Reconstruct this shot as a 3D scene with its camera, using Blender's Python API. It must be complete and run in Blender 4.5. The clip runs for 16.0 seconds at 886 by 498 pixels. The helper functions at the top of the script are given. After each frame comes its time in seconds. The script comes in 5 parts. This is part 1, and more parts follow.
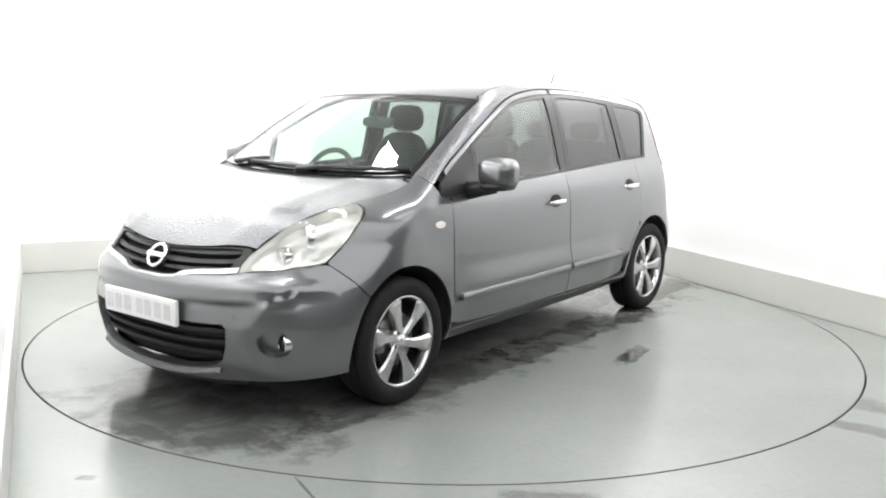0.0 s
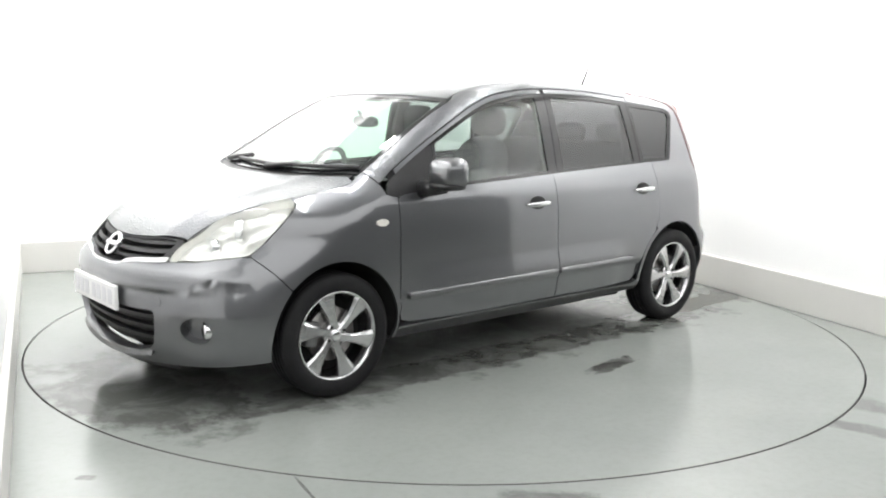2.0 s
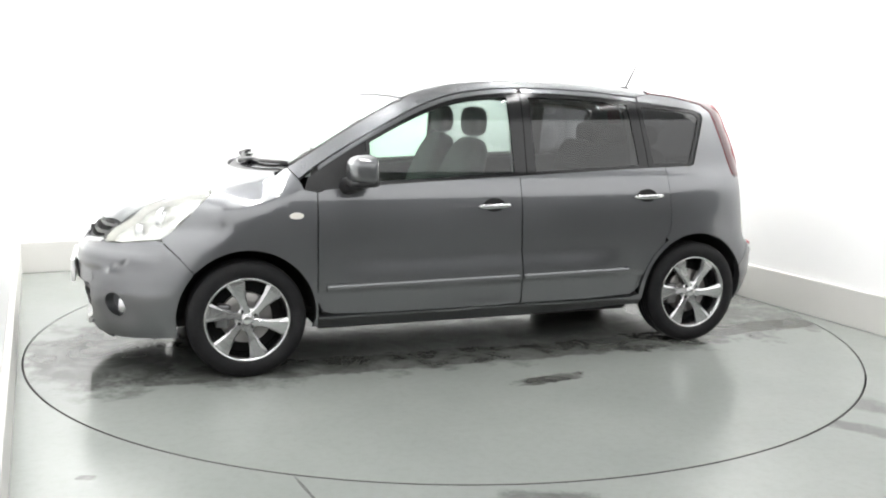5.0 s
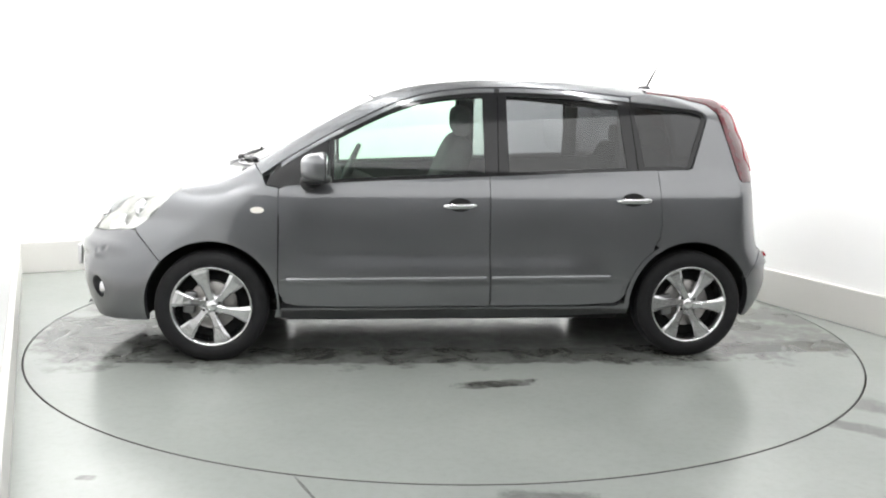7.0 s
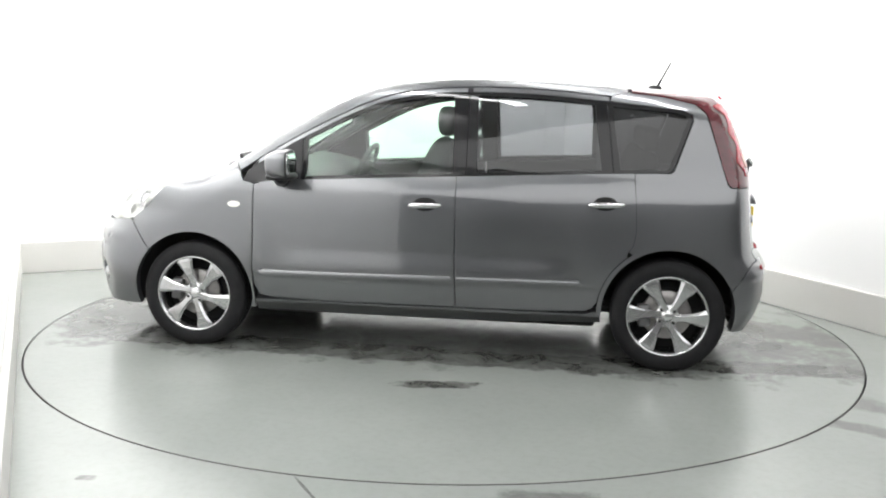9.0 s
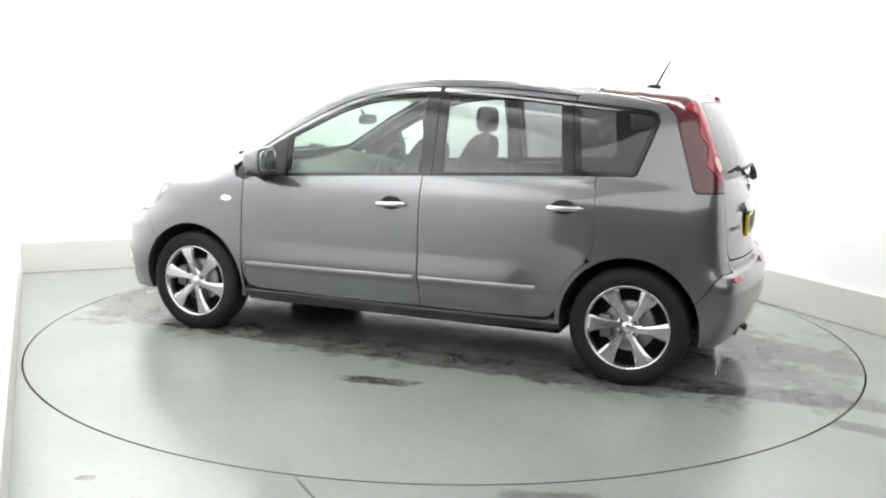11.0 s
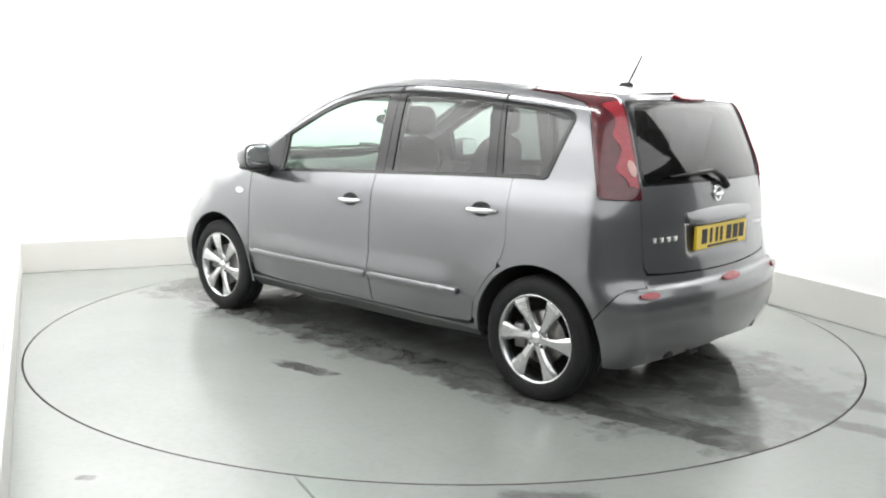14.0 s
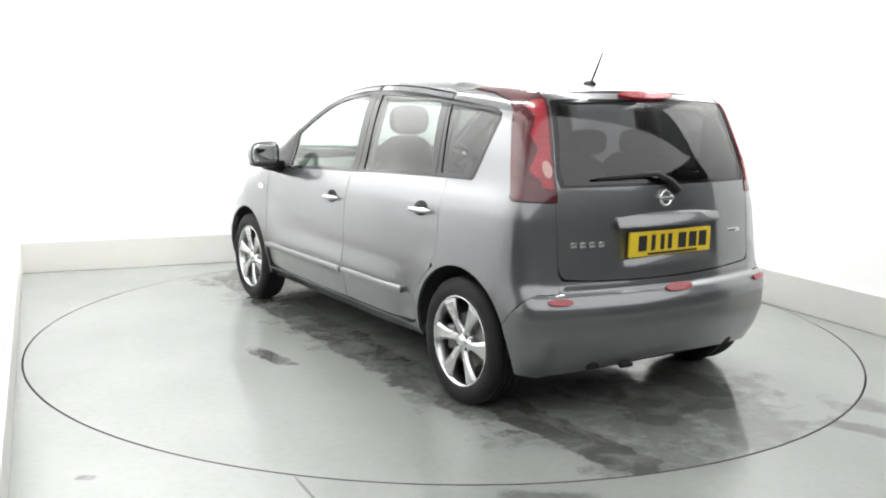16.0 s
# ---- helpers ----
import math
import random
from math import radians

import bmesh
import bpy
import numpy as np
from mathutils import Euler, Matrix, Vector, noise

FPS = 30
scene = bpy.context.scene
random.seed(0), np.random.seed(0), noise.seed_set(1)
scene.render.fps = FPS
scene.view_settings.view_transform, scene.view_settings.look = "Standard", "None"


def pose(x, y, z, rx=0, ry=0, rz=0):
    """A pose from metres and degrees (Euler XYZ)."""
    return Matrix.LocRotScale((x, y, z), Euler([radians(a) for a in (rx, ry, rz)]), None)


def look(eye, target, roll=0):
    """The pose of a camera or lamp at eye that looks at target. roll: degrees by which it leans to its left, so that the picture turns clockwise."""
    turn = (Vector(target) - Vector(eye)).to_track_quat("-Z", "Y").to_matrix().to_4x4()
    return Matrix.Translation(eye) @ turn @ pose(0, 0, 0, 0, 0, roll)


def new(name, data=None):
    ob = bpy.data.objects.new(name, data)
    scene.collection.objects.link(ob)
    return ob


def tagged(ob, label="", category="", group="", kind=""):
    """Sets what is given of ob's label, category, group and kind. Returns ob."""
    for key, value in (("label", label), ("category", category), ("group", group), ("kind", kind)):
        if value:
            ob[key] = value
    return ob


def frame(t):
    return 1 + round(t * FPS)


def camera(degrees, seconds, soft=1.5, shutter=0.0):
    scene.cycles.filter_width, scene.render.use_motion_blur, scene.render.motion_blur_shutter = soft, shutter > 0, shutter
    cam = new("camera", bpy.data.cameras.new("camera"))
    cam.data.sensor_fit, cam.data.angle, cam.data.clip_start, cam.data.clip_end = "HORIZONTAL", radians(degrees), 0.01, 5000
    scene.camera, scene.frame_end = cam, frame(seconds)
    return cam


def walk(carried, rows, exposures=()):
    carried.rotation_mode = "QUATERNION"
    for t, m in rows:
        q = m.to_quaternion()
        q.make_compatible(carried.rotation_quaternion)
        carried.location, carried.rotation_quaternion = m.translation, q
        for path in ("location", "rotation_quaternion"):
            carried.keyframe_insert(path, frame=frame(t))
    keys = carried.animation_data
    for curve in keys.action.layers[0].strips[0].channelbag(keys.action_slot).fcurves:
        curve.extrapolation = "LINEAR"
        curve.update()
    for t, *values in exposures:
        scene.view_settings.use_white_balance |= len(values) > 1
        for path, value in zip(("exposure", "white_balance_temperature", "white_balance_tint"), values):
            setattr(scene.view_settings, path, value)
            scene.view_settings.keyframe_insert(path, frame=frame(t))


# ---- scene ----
from mathutils.geometry import delaunay_2d_cdt

# ---------------------------------------------------------------- camera
cam = camera(52.18, 16.0, soft=2.0)
EYE, PITCH, YAW, ROLL = (0.0, -5.5475, 1.3902), 0.162614, -0.002893, 0.017348
aim = (EYE[0] + math.sin(YAW) * math.cos(PITCH), EYE[1] + math.cos(YAW) * math.cos(PITCH), EYE[2] - math.sin(PITCH))
CAM_POSE = look(EYE, aim, math.degrees(ROLL))
walk(cam, [(0.0, CAM_POSE), (16.0, CAM_POSE)])

# turntable angle in degrees, time by time: it starts up, then runs evenly
TURN = [(0.0, 47.0), (0.25, 46.2), (0.5, 45.0), (0.75, 43.55), (1.0, 41.95), (1.5, 38.5), (2.0, 34.95), (3.0, 27.93), (4.0, 20.95),
        (6.5, 3.48), (7.0, 0.0), (8.0, -6.96), (9.0, -13.95), (11.5, -31.4), (12.0, -34.9), (13.0, -41.8), (14.0, -48.65),
        (15.0, -55.5), (16.0, -62.4)]

# ---------------------------------------------------------------- light
world = bpy.data.worlds.new("studio_world")
scene.world = world
world.use_nodes = True
world.node_tree.nodes["Background"].inputs[0].default_value = (0.9, 0.95, 1.0, 1)
world.node_tree.nodes["Background"].inputs[1].default_value = 0.3


def area_light(name, m, sx, sy, watts, col=(1, 1, 1)):
    d = bpy.data.lights.new(name, "AREA")
    d.shape, d.size, d.size_y, d.energy, d.color = "RECTANGLE", sx, sy, watts, col
    ob = new(name, d)
    ob.matrix_world = m
    return ob


EXPOSURE = 0.22
# watts: added wall lamps, ceiling tubes, added lamp over the open side
WALL_FILL, TUBE, FRONT_FILL = 92, 22, 102
scene.view_settings.exposure = EXPOSURE

# ---------------------------------------------------------------- materials


def shader(name):
    m = bpy.data.materials.new(name)
    m.use_nodes = True
    nt = m.node_tree
    return m, nt, nt.nodes["Principled BSDF"]


def node(nt, kind, **kw):
    n = nt.nodes.new(kind)
    for k, v in kw.items():
        n.inputs[k].default_value = v
    return n


def mat(name, col, rough=0.5, metal=0.0, coat=0.0, noise_scale=0.0, vary=0.1, bump=0.0, bump_scale=200.0, rough_vary=0.0, spec=0.5):
    """A plain surface with two scales of variation in colour and roughness, and fine relief."""
    m, nt, b = shader(name)
    b.inputs["Base Color"].default_value = (*col, 1)
    b.inputs["Roughness"].default_value, b.inputs["Metallic"].default_value = rough, metal
    b.inputs["Coat Weight"].default_value, b.inputs["Coat Roughness"].default_value = coat, 0.04
    b.inputs["Specular IOR Level"].default_value = spec
    co = nt.nodes.new("ShaderNodeTexCoord")
    if noise_scale:
        n1 = node(nt, "ShaderNodeTexNoise", Scale=noise_scale, Detail=6.0, Roughness=0.65)
        nt.links.new(co.outputs["Object"], n1.inputs["Vector"])
        mix = nt.nodes.new("ShaderNodeMix")
        mix.data_type = "RGBA"
        mix.inputs[6].default_value = (*[c * (1 - vary) for c in col], 1)
        mix.inputs[7].default_value = (*[min(1, c * (1 + vary)) for c in col], 1)
        nt.links.new(n1.outputs["Fac"], mix.inputs[0])
        nt.links.new(mix.outputs[2], b.inputs["Base Color"])
        if rough_vary:
            mr = node(nt, "ShaderNodeMapRange")
            mr.inputs["To Min"].default_value, mr.inputs["To Max"].default_value = max(0.02, rough - rough_vary), rough + rough_vary
            nt.links.new(n1.outputs["Fac"], mr.inputs["Value"])
            nt.links.new(mr.outputs[0], b.inputs["Roughness"])
    if bump:
        n2 = node(nt, "ShaderNodeTexNoise", Scale=bump_scale, Detail=3.0)
        nt.links.new(co.outputs["Object"], n2.inputs["Vector"])
        bp = node(nt, "ShaderNodeBump", Strength=bump, Distance=0.002)
        nt.links.new(n2.outputs["Fac"], bp.inputs["Height"])
        nt.links.new(bp.outputs["Normal"], b.inputs["Normal"])
    return m


def glass_mat(name, tint, gloss=0.075, rough=0.02):
    """Thin automotive glass: a tinted see-through with a clear gloss."""
    m, nt, b = shader(name)
    nt.nodes.remove(b)
    out = nt.nodes["Material Output"]
    tr = node(nt, "ShaderNodeBsdfTransparent", Color=(*tint, 1))
    gl = node(nt, "ShaderNodeBsdfGlossy", Roughness=rough)
    lw = node(nt, "ShaderNodeLayerWeight", Blend=0.5)
    po = nt.nodes.new("ShaderNodeMath")
    po.operation = "POWER"
    po.inputs[1].default_value = 4.0
    ma = nt.nodes.new("ShaderNodeMath")
    ma.operation = "MULTIPLY_ADD"
    ma.inputs[1].default_value, ma.inputs[2].default_value = 0.85, gloss
    mx = nt.nodes.new("ShaderNodeMixShader")
    nt.links.new(lw.outputs["Facing"], po.inputs[0])
    nt.links.new(po.outputs[0], ma.inputs[0])
    nt.links.new(ma.outputs[0], mx.inputs[0])
    nt.links.new(tr.outputs[0], mx.inputs[1])
    nt.links.new(gl.outputs[0], mx.inputs[2])
    nt.links.new(mx.outputs[0], out.inputs["Surface"])
    return m


def paint_mat(name, rain):
    """Grey metallic car paint: flakes under a clear coat, some of it beaded with rain."""
    m, nt, b = shader(name)
    co = nt.nodes.new("ShaderNodeTexCoord")

    def noise(scale, detail, rough=0.5):
        n = node(nt, "ShaderNodeTexNoise", Scale=scale, Detail=detail, Roughness=rough)
        nt.links.new(co.outputs["Object"], n.inputs["Vector"])
        return n.outputs["Fac"]

    def ranged(value, a0, a1, b0, b1):
        n = node(nt, "ShaderNodeMapRange")
        for key, v in (("From Min", a0), ("From Max", a1), ("To Min", b0), ("To Max", b1)):
            n.inputs[key].default_value = v
        nt.links.new(value, n.inputs["Value"])
        return n.outputs[0]

    def math_node(op, *args):
        n = nt.nodes.new("ShaderNodeMath")
        n.operation = op
        for k, a in enumerate(args):
            if isinstance(a, (int, float)):
                n.inputs[k].default_value = a
            else:
                nt.links.new(a, n.inputs[k])
        return n.outputs[0]
    mix = nt.nodes.new("ShaderNodeMix")
    mix.data_type = "RGBA"
    mix.inputs[6].default_value = (0.125, 0.129, 0.136, 1)
    mix.inputs[7].default_value = (0.19, 0.195, 0.204, 1)
    nt.links.new(noise(900.0, 2.0), mix.inputs[0])
    nt.links.new(mix.outputs[2], b.inputs["Base Color"])
    film = noise(4.0, 3.0, 0.6)
    nt.links.new(ranged(film, 0.3, 0.7, 0.29, 0.37), b.inputs["Roughness"])
    wave = math_node("MULTIPLY", noise(6.0, 1.0), 0.10)
    gloss = ranged(film, 0.3, 0.7, 0.050, 0.062)
    if rain:
        # beads of rain in patches
        beads = nt.nodes.new("ShaderNodeTexVoronoi")
        beads.inputs["Scale"].default_value = 75.0
        nt.links.new(co.outputs["Object"], beads.inputs["Vector"])
        bead = ranged(beads.outputs["Distance"], 0.0, 0.55, 1.0, 0.0)
        patch = ranged(noise(9.0, 5.0, 0.65), 0.38, 0.56, 0.25, 1.0)
        wave = math_node("ADD", math_node("MULTIPLY", bead, patch), wave)
        gloss = math_node("ADD", gloss, 0.14)
    bp = node(nt, "ShaderNodeBump", Strength=0.7, Distance=0.0035)
    nt.links.new(wave, bp.inputs["Height"])
    nt.links.new(bp.outputs["Normal"], b.inputs["Normal"])
    nt.links.new(bp.outputs["Normal"], b.inputs["Coat Normal"])
    b.inputs["Metallic"].default_value = 0.8
    b.inputs["Coat Weight"].default_value = 0.4 if rain else 1.0
    b.inputs["Coat IOR"].default_value = 1.8
    nt.links.new(gloss, b.inputs["Coat Roughness"])
    return m


PAINT = paint_mat("grey_metallic_paint", False)
RAINED = paint_mat("rain_beaded_metallic_paint", True)
BLACK = mat("black_trim_plastic", (0.012, 0.012, 0.013), 0.45, noise_scale=30, vary=0.3, bump=0.2)
GLOSS_BLACK = mat("gloss_black_pillar", (0.01, 0.01, 0.011), 0.12, noise_scale=20, vary=0.2)
RUBBER = mat("tyre_rubber", (0.011, 0.011, 0.012), 0.7, noise_scale=14, vary=0.5, bump=0.3, bump_scale=120, spec=0.3)
LINER = mat("dark_liner", (0.012, 0.012, 0.012), 0.85, noise_scale=9, vary=0.5)
CHROME = mat("chrome", (0.82, 0.82, 0.83), 0.08, 1.0, noise_scale=60, vary=0.04)
ALLOY = mat("silver_alloy", (0.62, 0.62, 0.63), 0.24, 1.0, coat=0.4, noise_scale=25, vary=0.08)
DARK_ALLOY = mat("shaded_alloy", (0.2, 0.2, 0.205), 0.4, 0.9, noise_scale=25, vary=0.15)
FABRIC = mat("dark_seat_cloth", (0.03, 0.031, 0.034), 0.9, noise_scale=80, vary=0.35, bump=0.5, bump_scale=600)
CABIN = mat("cabin_plastic", (0.035, 0.036, 0.038), 0.6, noise_scale=40, vary=0.2, bump=0.3)
HEADLINER = mat("pale_headliner", (0.45, 0.44, 0.42), 0.9, noise_scale=60, vary=0.08)
GLASS = glass_mat("green_tinted_glass", (0.72, 0.88, 0.78))
PRIVACY = glass_mat("privacy_glass", (0.38, 0.39, 0.40), 0.08, 0.02)
DARK_GLASS = glass_mat("dark_privacy_glass", (0.11, 0.113, 0.117), 0.075, 0.03)
CLEAR = glass_mat("clear_lens", (0.93, 0.94, 0.94), 0.07, 0.03)
WALL = mat("white_wall_paint", (0.86, 0.86, 0.855), 0.7, noise_scale=1.2, vary=0.02, bump=0.15, bump_scale=60)
# greys of the unseen ceiling and far walls, tuned for the car's reflections
CEILING = mat("unseen_ceiling_grey", (0.60, 0.60, 0.595), 0.8, noise_scale=1.5, vary=0.05)
FAR_WALL = mat("unseen_wall_grey", (0.50, 0.50, 0.49), 0.8, noise_scale=1.5, vary=0.1)
SKIRT = mat("off_white_plinth_paint", (0.60, 0.592, 0.565), 0.5, noise_scale=2.5, vary=0.05, bump=0.2, bump_scale=40)
RED_LENS = mat("deep_red_lens", (0.085, 0.006, 0.012), 0.2, coat=0.8, noise_scale=30, vary=0.5, bump=0.35, bump_scale=45)
BRIGHT_RED = mat("bright_red_lens", (0.34, 0.016, 0.03), 0.2, coat=0.8, noise_scale=45, vary=0.6, bump=0.6, bump_scale=90)
PINK_LENS = mat("pale_reverse_lens", (0.6, 0.33, 0.3), 0.1, coat=1.0, noise_scale=90, vary=0.2)
LAMP_BOWL = mat("lamp_reflector", (0.82, 0.82, 0.78), 0.22, 0.35, noise_scale=40, vary=0.12, bump=0.6, bump_scale=60)
PLATE_WHITE = mat("white_plate", (0.82, 0.82, 0.81), 0.35, coat=0.4, noise_scale=50, vary=0.03)
PLATE_YELLOW = mat("yellow_plate", (0.80, 0.58, 0.03), 0.35, coat=0.4, noise_scale=50, vary=0.04)
PLATE_INK = mat("plate_characters", (0.02, 0.02, 0.02), 0.5, noise_scale=80, vary=0.2)
PLATE_GREY = mat("glared_plate_characters", (0.64, 0.64, 0.655), 0.5, noise_scale=80, vary=0.1)
HANDLE = mat("satin_silver", (0.66, 0.66, 0.67), 0.22, 1.0, noise_scale=30, vary=0.06)
MIRROR = mat("mirror_glass", (0.85, 0.87, 0.88), 0.02, 1.0)
STEEL = mat("brake_steel", (0.32, 0.31, 0.30), 0.4, 0.9, noise_scale=30, vary=0.25)
EDGE = mat("dark_edge_steel", (0.05, 0.05, 0.048), 0.5, 0.6, noise_scale=20, vary=0.4)

# ---------------------------------------------------------------- mesh helpers


def link_mesh(name, me, material, parent=None, label="", smooth=True):
    me.materials.append(material)
    if smooth:
        me.polygons.foreach_set("use_smooth", [True] * len(me.polygons))
    ob = new(name, me)
    if parent:
        ob.parent = parent
    if label:
        tagged(ob, label)
    return ob


def part(name, bm, material, parent=None, label="", smooth=True):
    me = bpy.data.meshes.new(name)
    bm.to_mesh(me)
    bm.free()
    return link_mesh(name, me, material, parent, label, smooth)


def part_from(name, verts, faces, material, parent=None, label="", smooth=True):
    me = bpy.data.meshes.new(name)
    me.from_pydata([tuple(v) for v in verts], [], [tuple(f) for f in faces])
    me.update()
    return link_mesh(name, me, material, parent, label, smooth)


def box_bm(x0, x1, y0, y1, z0, z1, bevel=0.0, seg=2, bm=None):
    own = bm is None
    bm = bm or bmesh.new()
    r = bmesh.ops.create_cube(bm, size=1.0)
    for v in r["verts"]:
        v.co = Vector(((x0 + x1) / 2 + v.co.x * (x1 - x0), (y0 + y1) / 2 + v.co.y * (y1 - y0), (z0 + z1) / 2 + v.co.z * (z1 - z0)))
    if bevel:
        edges = list({e for v in r["verts"] for e in v.link_edges})
        bmesh.ops.bevel(bm, geom=edges, offset=bevel, segments=seg, profile=0.5, affect="EDGES")
    return bm


def lathe(profile, seg=48, axis="y"):
    """Revolve (radius, along) points round the y axis into a closed-loop bmesh."""
    bm = bmesh.new()
    rings = []
    for r, a in profile:
        ring = []
        for i in range(seg):
            t = 2 * math.pi * i / seg
            ring.append(bm.verts.new((r * math.cos(t), a, r * math.sin(t))))
        rings.append(ring)
    for a, b in zip(rings, rings[1:]):
        for i in range(seg):
            j = (i + 1) % seg
            bm.faces.new((a[i], a[j], b[j], b[i]))
    bmesh.ops.recalc_face_normals(bm, faces=bm.faces)
    return bm


def tube_bm(points, radius, seg=8, bm=None, closed=False):
    """A round bar along points."""
    bm = bm or bmesh.new()
    pts = [Vector(q) for q in points]
    rings = []
    n = len(pts)
    rr = radius if isinstance(radius, (list, tuple)) else [radius] * n
    for i, q in enumerate(pts):
        a = pts[(i - 1) % n] if (closed or i) else q
        b = pts[(i + 1) % n] if (closed or i < n - 1) else q
        d = (b - a).normalized()
        up = Vector((0, 0, 1)) if abs(d.z) < 0.9 else Vector((1, 0, 0))
        u = d.cross(up).normalized()
        w = u.cross(d)
        rings.append([bm.verts.new(q + rr[i] * (math.cos(2 * math.pi * k / seg) * u + math.sin(2 * math.pi * k / seg) * w)) for k in range(seg)])
    pairs = list(zip(rings, rings[1:])) + ([(rings[-1], rings[0])] if closed else [])
    for a, b in pairs:
        for k in range(seg):
            bm.faces.new((a[k], a[(k + 1) % seg], b[(k + 1) % seg], b[k]))
    if not closed:
        bm.faces.new(rings[0][::-1])
        bm.faces.new(rings[-1])
    bmesh.ops.recalc_face_normals(bm, faces=bm.faces)
    return bm


# ---------------------------------------------------------------- room
# The bay is square to axes turned by 24.4 degrees; the camera looks in from its open side.
BAY = 24.4
ux, uy = math.cos(radians(BAY)), math.sin(radians(BAY))


def bay(a, b, z=0.0):
    """Bay coordinates (along the back wall, towards the back wall) to the world."""
    return Vector((a * ux - b * uy, a * uy + b * ux, z))


def bay_box(name, a0, a1, b0, b1, z0, z1, material, label, bevel=0.004):
    bm = box_bm(a0, a1, b0, b1, z0, z1, bevel)
    bmesh.ops.transform(bm, matrix=Matrix.Rotation(radians(BAY), 4, "Z"), verts=bm.verts)
    return tagged(part(name, bm, material, smooth=False), label, kind="structure")


LEFT_A, RIGHT_A, BACK_B, SKIRT_H, WALL_H = -2.475, 2.455, 2.645, 0.245, 2.75
R_TABLE = 2.419


def floor_mat(name, wet):
    """Pale grey-green resin floor, damp; the turntable's holds puddles where the car dripped and tyre marks."""
    m, nt, b = shader(name)
    co = nt.nodes.new("ShaderNodeTexCoord")
    big = node(nt, "ShaderNodeTexNoise", Scale=1.1, Detail=5.0, Roughness=0.6)
    fine = node(nt, "ShaderNodeTexNoise", Scale=26.0, Detail=5.0, Roughness=0.7)
    for n in (big, fine):
        nt.links.new(co.outputs["Object"], n.inputs["Vector"])
    base = nt.nodes.new("ShaderNodeMix")
    base.data_type = "RGBA"
    base.inputs[6].default_value = (0.222, 0.24, 0.225, 1)
    base.inputs[7].default_value = (0.30, 0.314, 0.297, 1)
    nt.links.new(big.outputs["Fac"], base.inputs[0])
    grime = nt.nodes.new("ShaderNodeMix")
    grime.data_type = "RGBA"
    grime.blend_type = "MULTIPLY"
    grime.inputs[7].default_value = (0.93, 0.93, 0.92, 1)
    mr = node(nt, "ShaderNodeMapRange")
    mr.inputs["From Min"].default_value, mr.inputs["From Max"].default_value = 0.45, 0.75
    nt.links.new(fine.outputs["Fac"], mr.inputs["Value"])
    nt.links.new(mr.outputs[0], grime.inputs[0])
    nt.links.new(base.outputs[2], grime.inputs[6])
    last = grime.outputs[2]
    ro = node(nt, "ShaderNodeMapRange")
    ro.inputs["To Min"].default_value, ro.inputs["To Max"].default_value = 0.14, 0.30
    nt.links.new(big.outputs["Fac"], ro.inputs["Value"])
    rough = ro.outputs[0]
    # patches: (centre, half sizes, turn, strength)
    masks = []
    for (px, py), (sx, sy), turn, soft, amount in wet:
        mp = nt.nodes.new("ShaderNodeMapping")
        mp.vector_type = "TEXTURE"
        mp.inputs["Location"].default_value = (px, py, 0)
        mp.inputs["Rotation"].default_value = (0, 0, radians(turn))
        mp.inputs["Scale"].default_value = (sx, sy, 1)
        warp = node(nt, "ShaderNodeTexNoise", Scale=min(13.0, max(3.3, 0.75 / sy)), Detail=7.0, Roughness=0.65)
        nt.links.new(co.outputs["Object"], warp.inputs["Vector"])
        nt.links.new(co.outputs["Object"], mp.inputs["Vector"])
        # a rounded-box distance: the fourth-power norm
        sep = nt.nodes.new("ShaderNodeSeparateXYZ")
        nt.links.new(mp.outputs[0], sep.inputs[0])
        sq = []
        for k in (0, 1):
            pw = nt.nodes.new("ShaderNodeMath")
            pw.operation = "POWER"
            ab = nt.nodes.new("ShaderNodeMath")
            ab.operation = "ABSOLUTE"
            nt.links.new(sep.outputs[k], ab.inputs[0])
            nt.links.new(ab.outputs[0], pw.inputs[0])
            pw.inputs[1].default_value = 4.0
            sq.append(pw)
        sm = nt.nodes.new("ShaderNodeMath")
        nt.links.new(sq[0].outputs[0], sm.inputs[0])
        nt.links.new(sq[1].outputs[0], sm.inputs[1])
        ln = nt.nodes.new("ShaderNodeMath")
        ln.operation = "POWER"
        ln.inputs[1].default_value = 0.25
        nt.links.new(sm.outputs[0], ln.inputs[0])
        add = nt.nodes.new("ShaderNodeMath")
        add.operation = "MULTIPLY_ADD"
        add.inputs[1].default_value = 1.6
        nt.links.new(warp.outputs["Fac"], add.inputs[0])
        nt.links.new(ln.outputs[0], add.inputs[2])
        rg = node(nt, "ShaderNodeMapRange")
        rg.inputs["From Min"].default_value, rg.inputs["From Max"].default_value = 1.8 - soft, 1.8 + soft
        rg.inputs["To Min"].default_value, rg.inputs["To Max"].default_value = amount, 0.0
        nt.links.new(add.outputs[0], rg.inputs["Value"])
        masks.append(rg.outputs[0])
    if masks:
        tot = masks[0]
        for k in masks[1:]:
            mx = nt.nodes.new("ShaderNodeMath")
            mx.operation = "MAXIMUM"
            nt.links.new(tot, mx.inputs[0])
            nt.links.new(k, mx.inputs[1])
            tot = mx.outputs[0]
        # drying streaks inside the wet patches
        st = node(nt, "ShaderNodeTexNoise", Scale=4.2, Detail=8.0, Roughness=0.7, Distortion=0.8)
        nt.links.new(co.outputs["Object"], st.inputs["Vector"])
        sr = node(nt, "ShaderNodeMapRange")
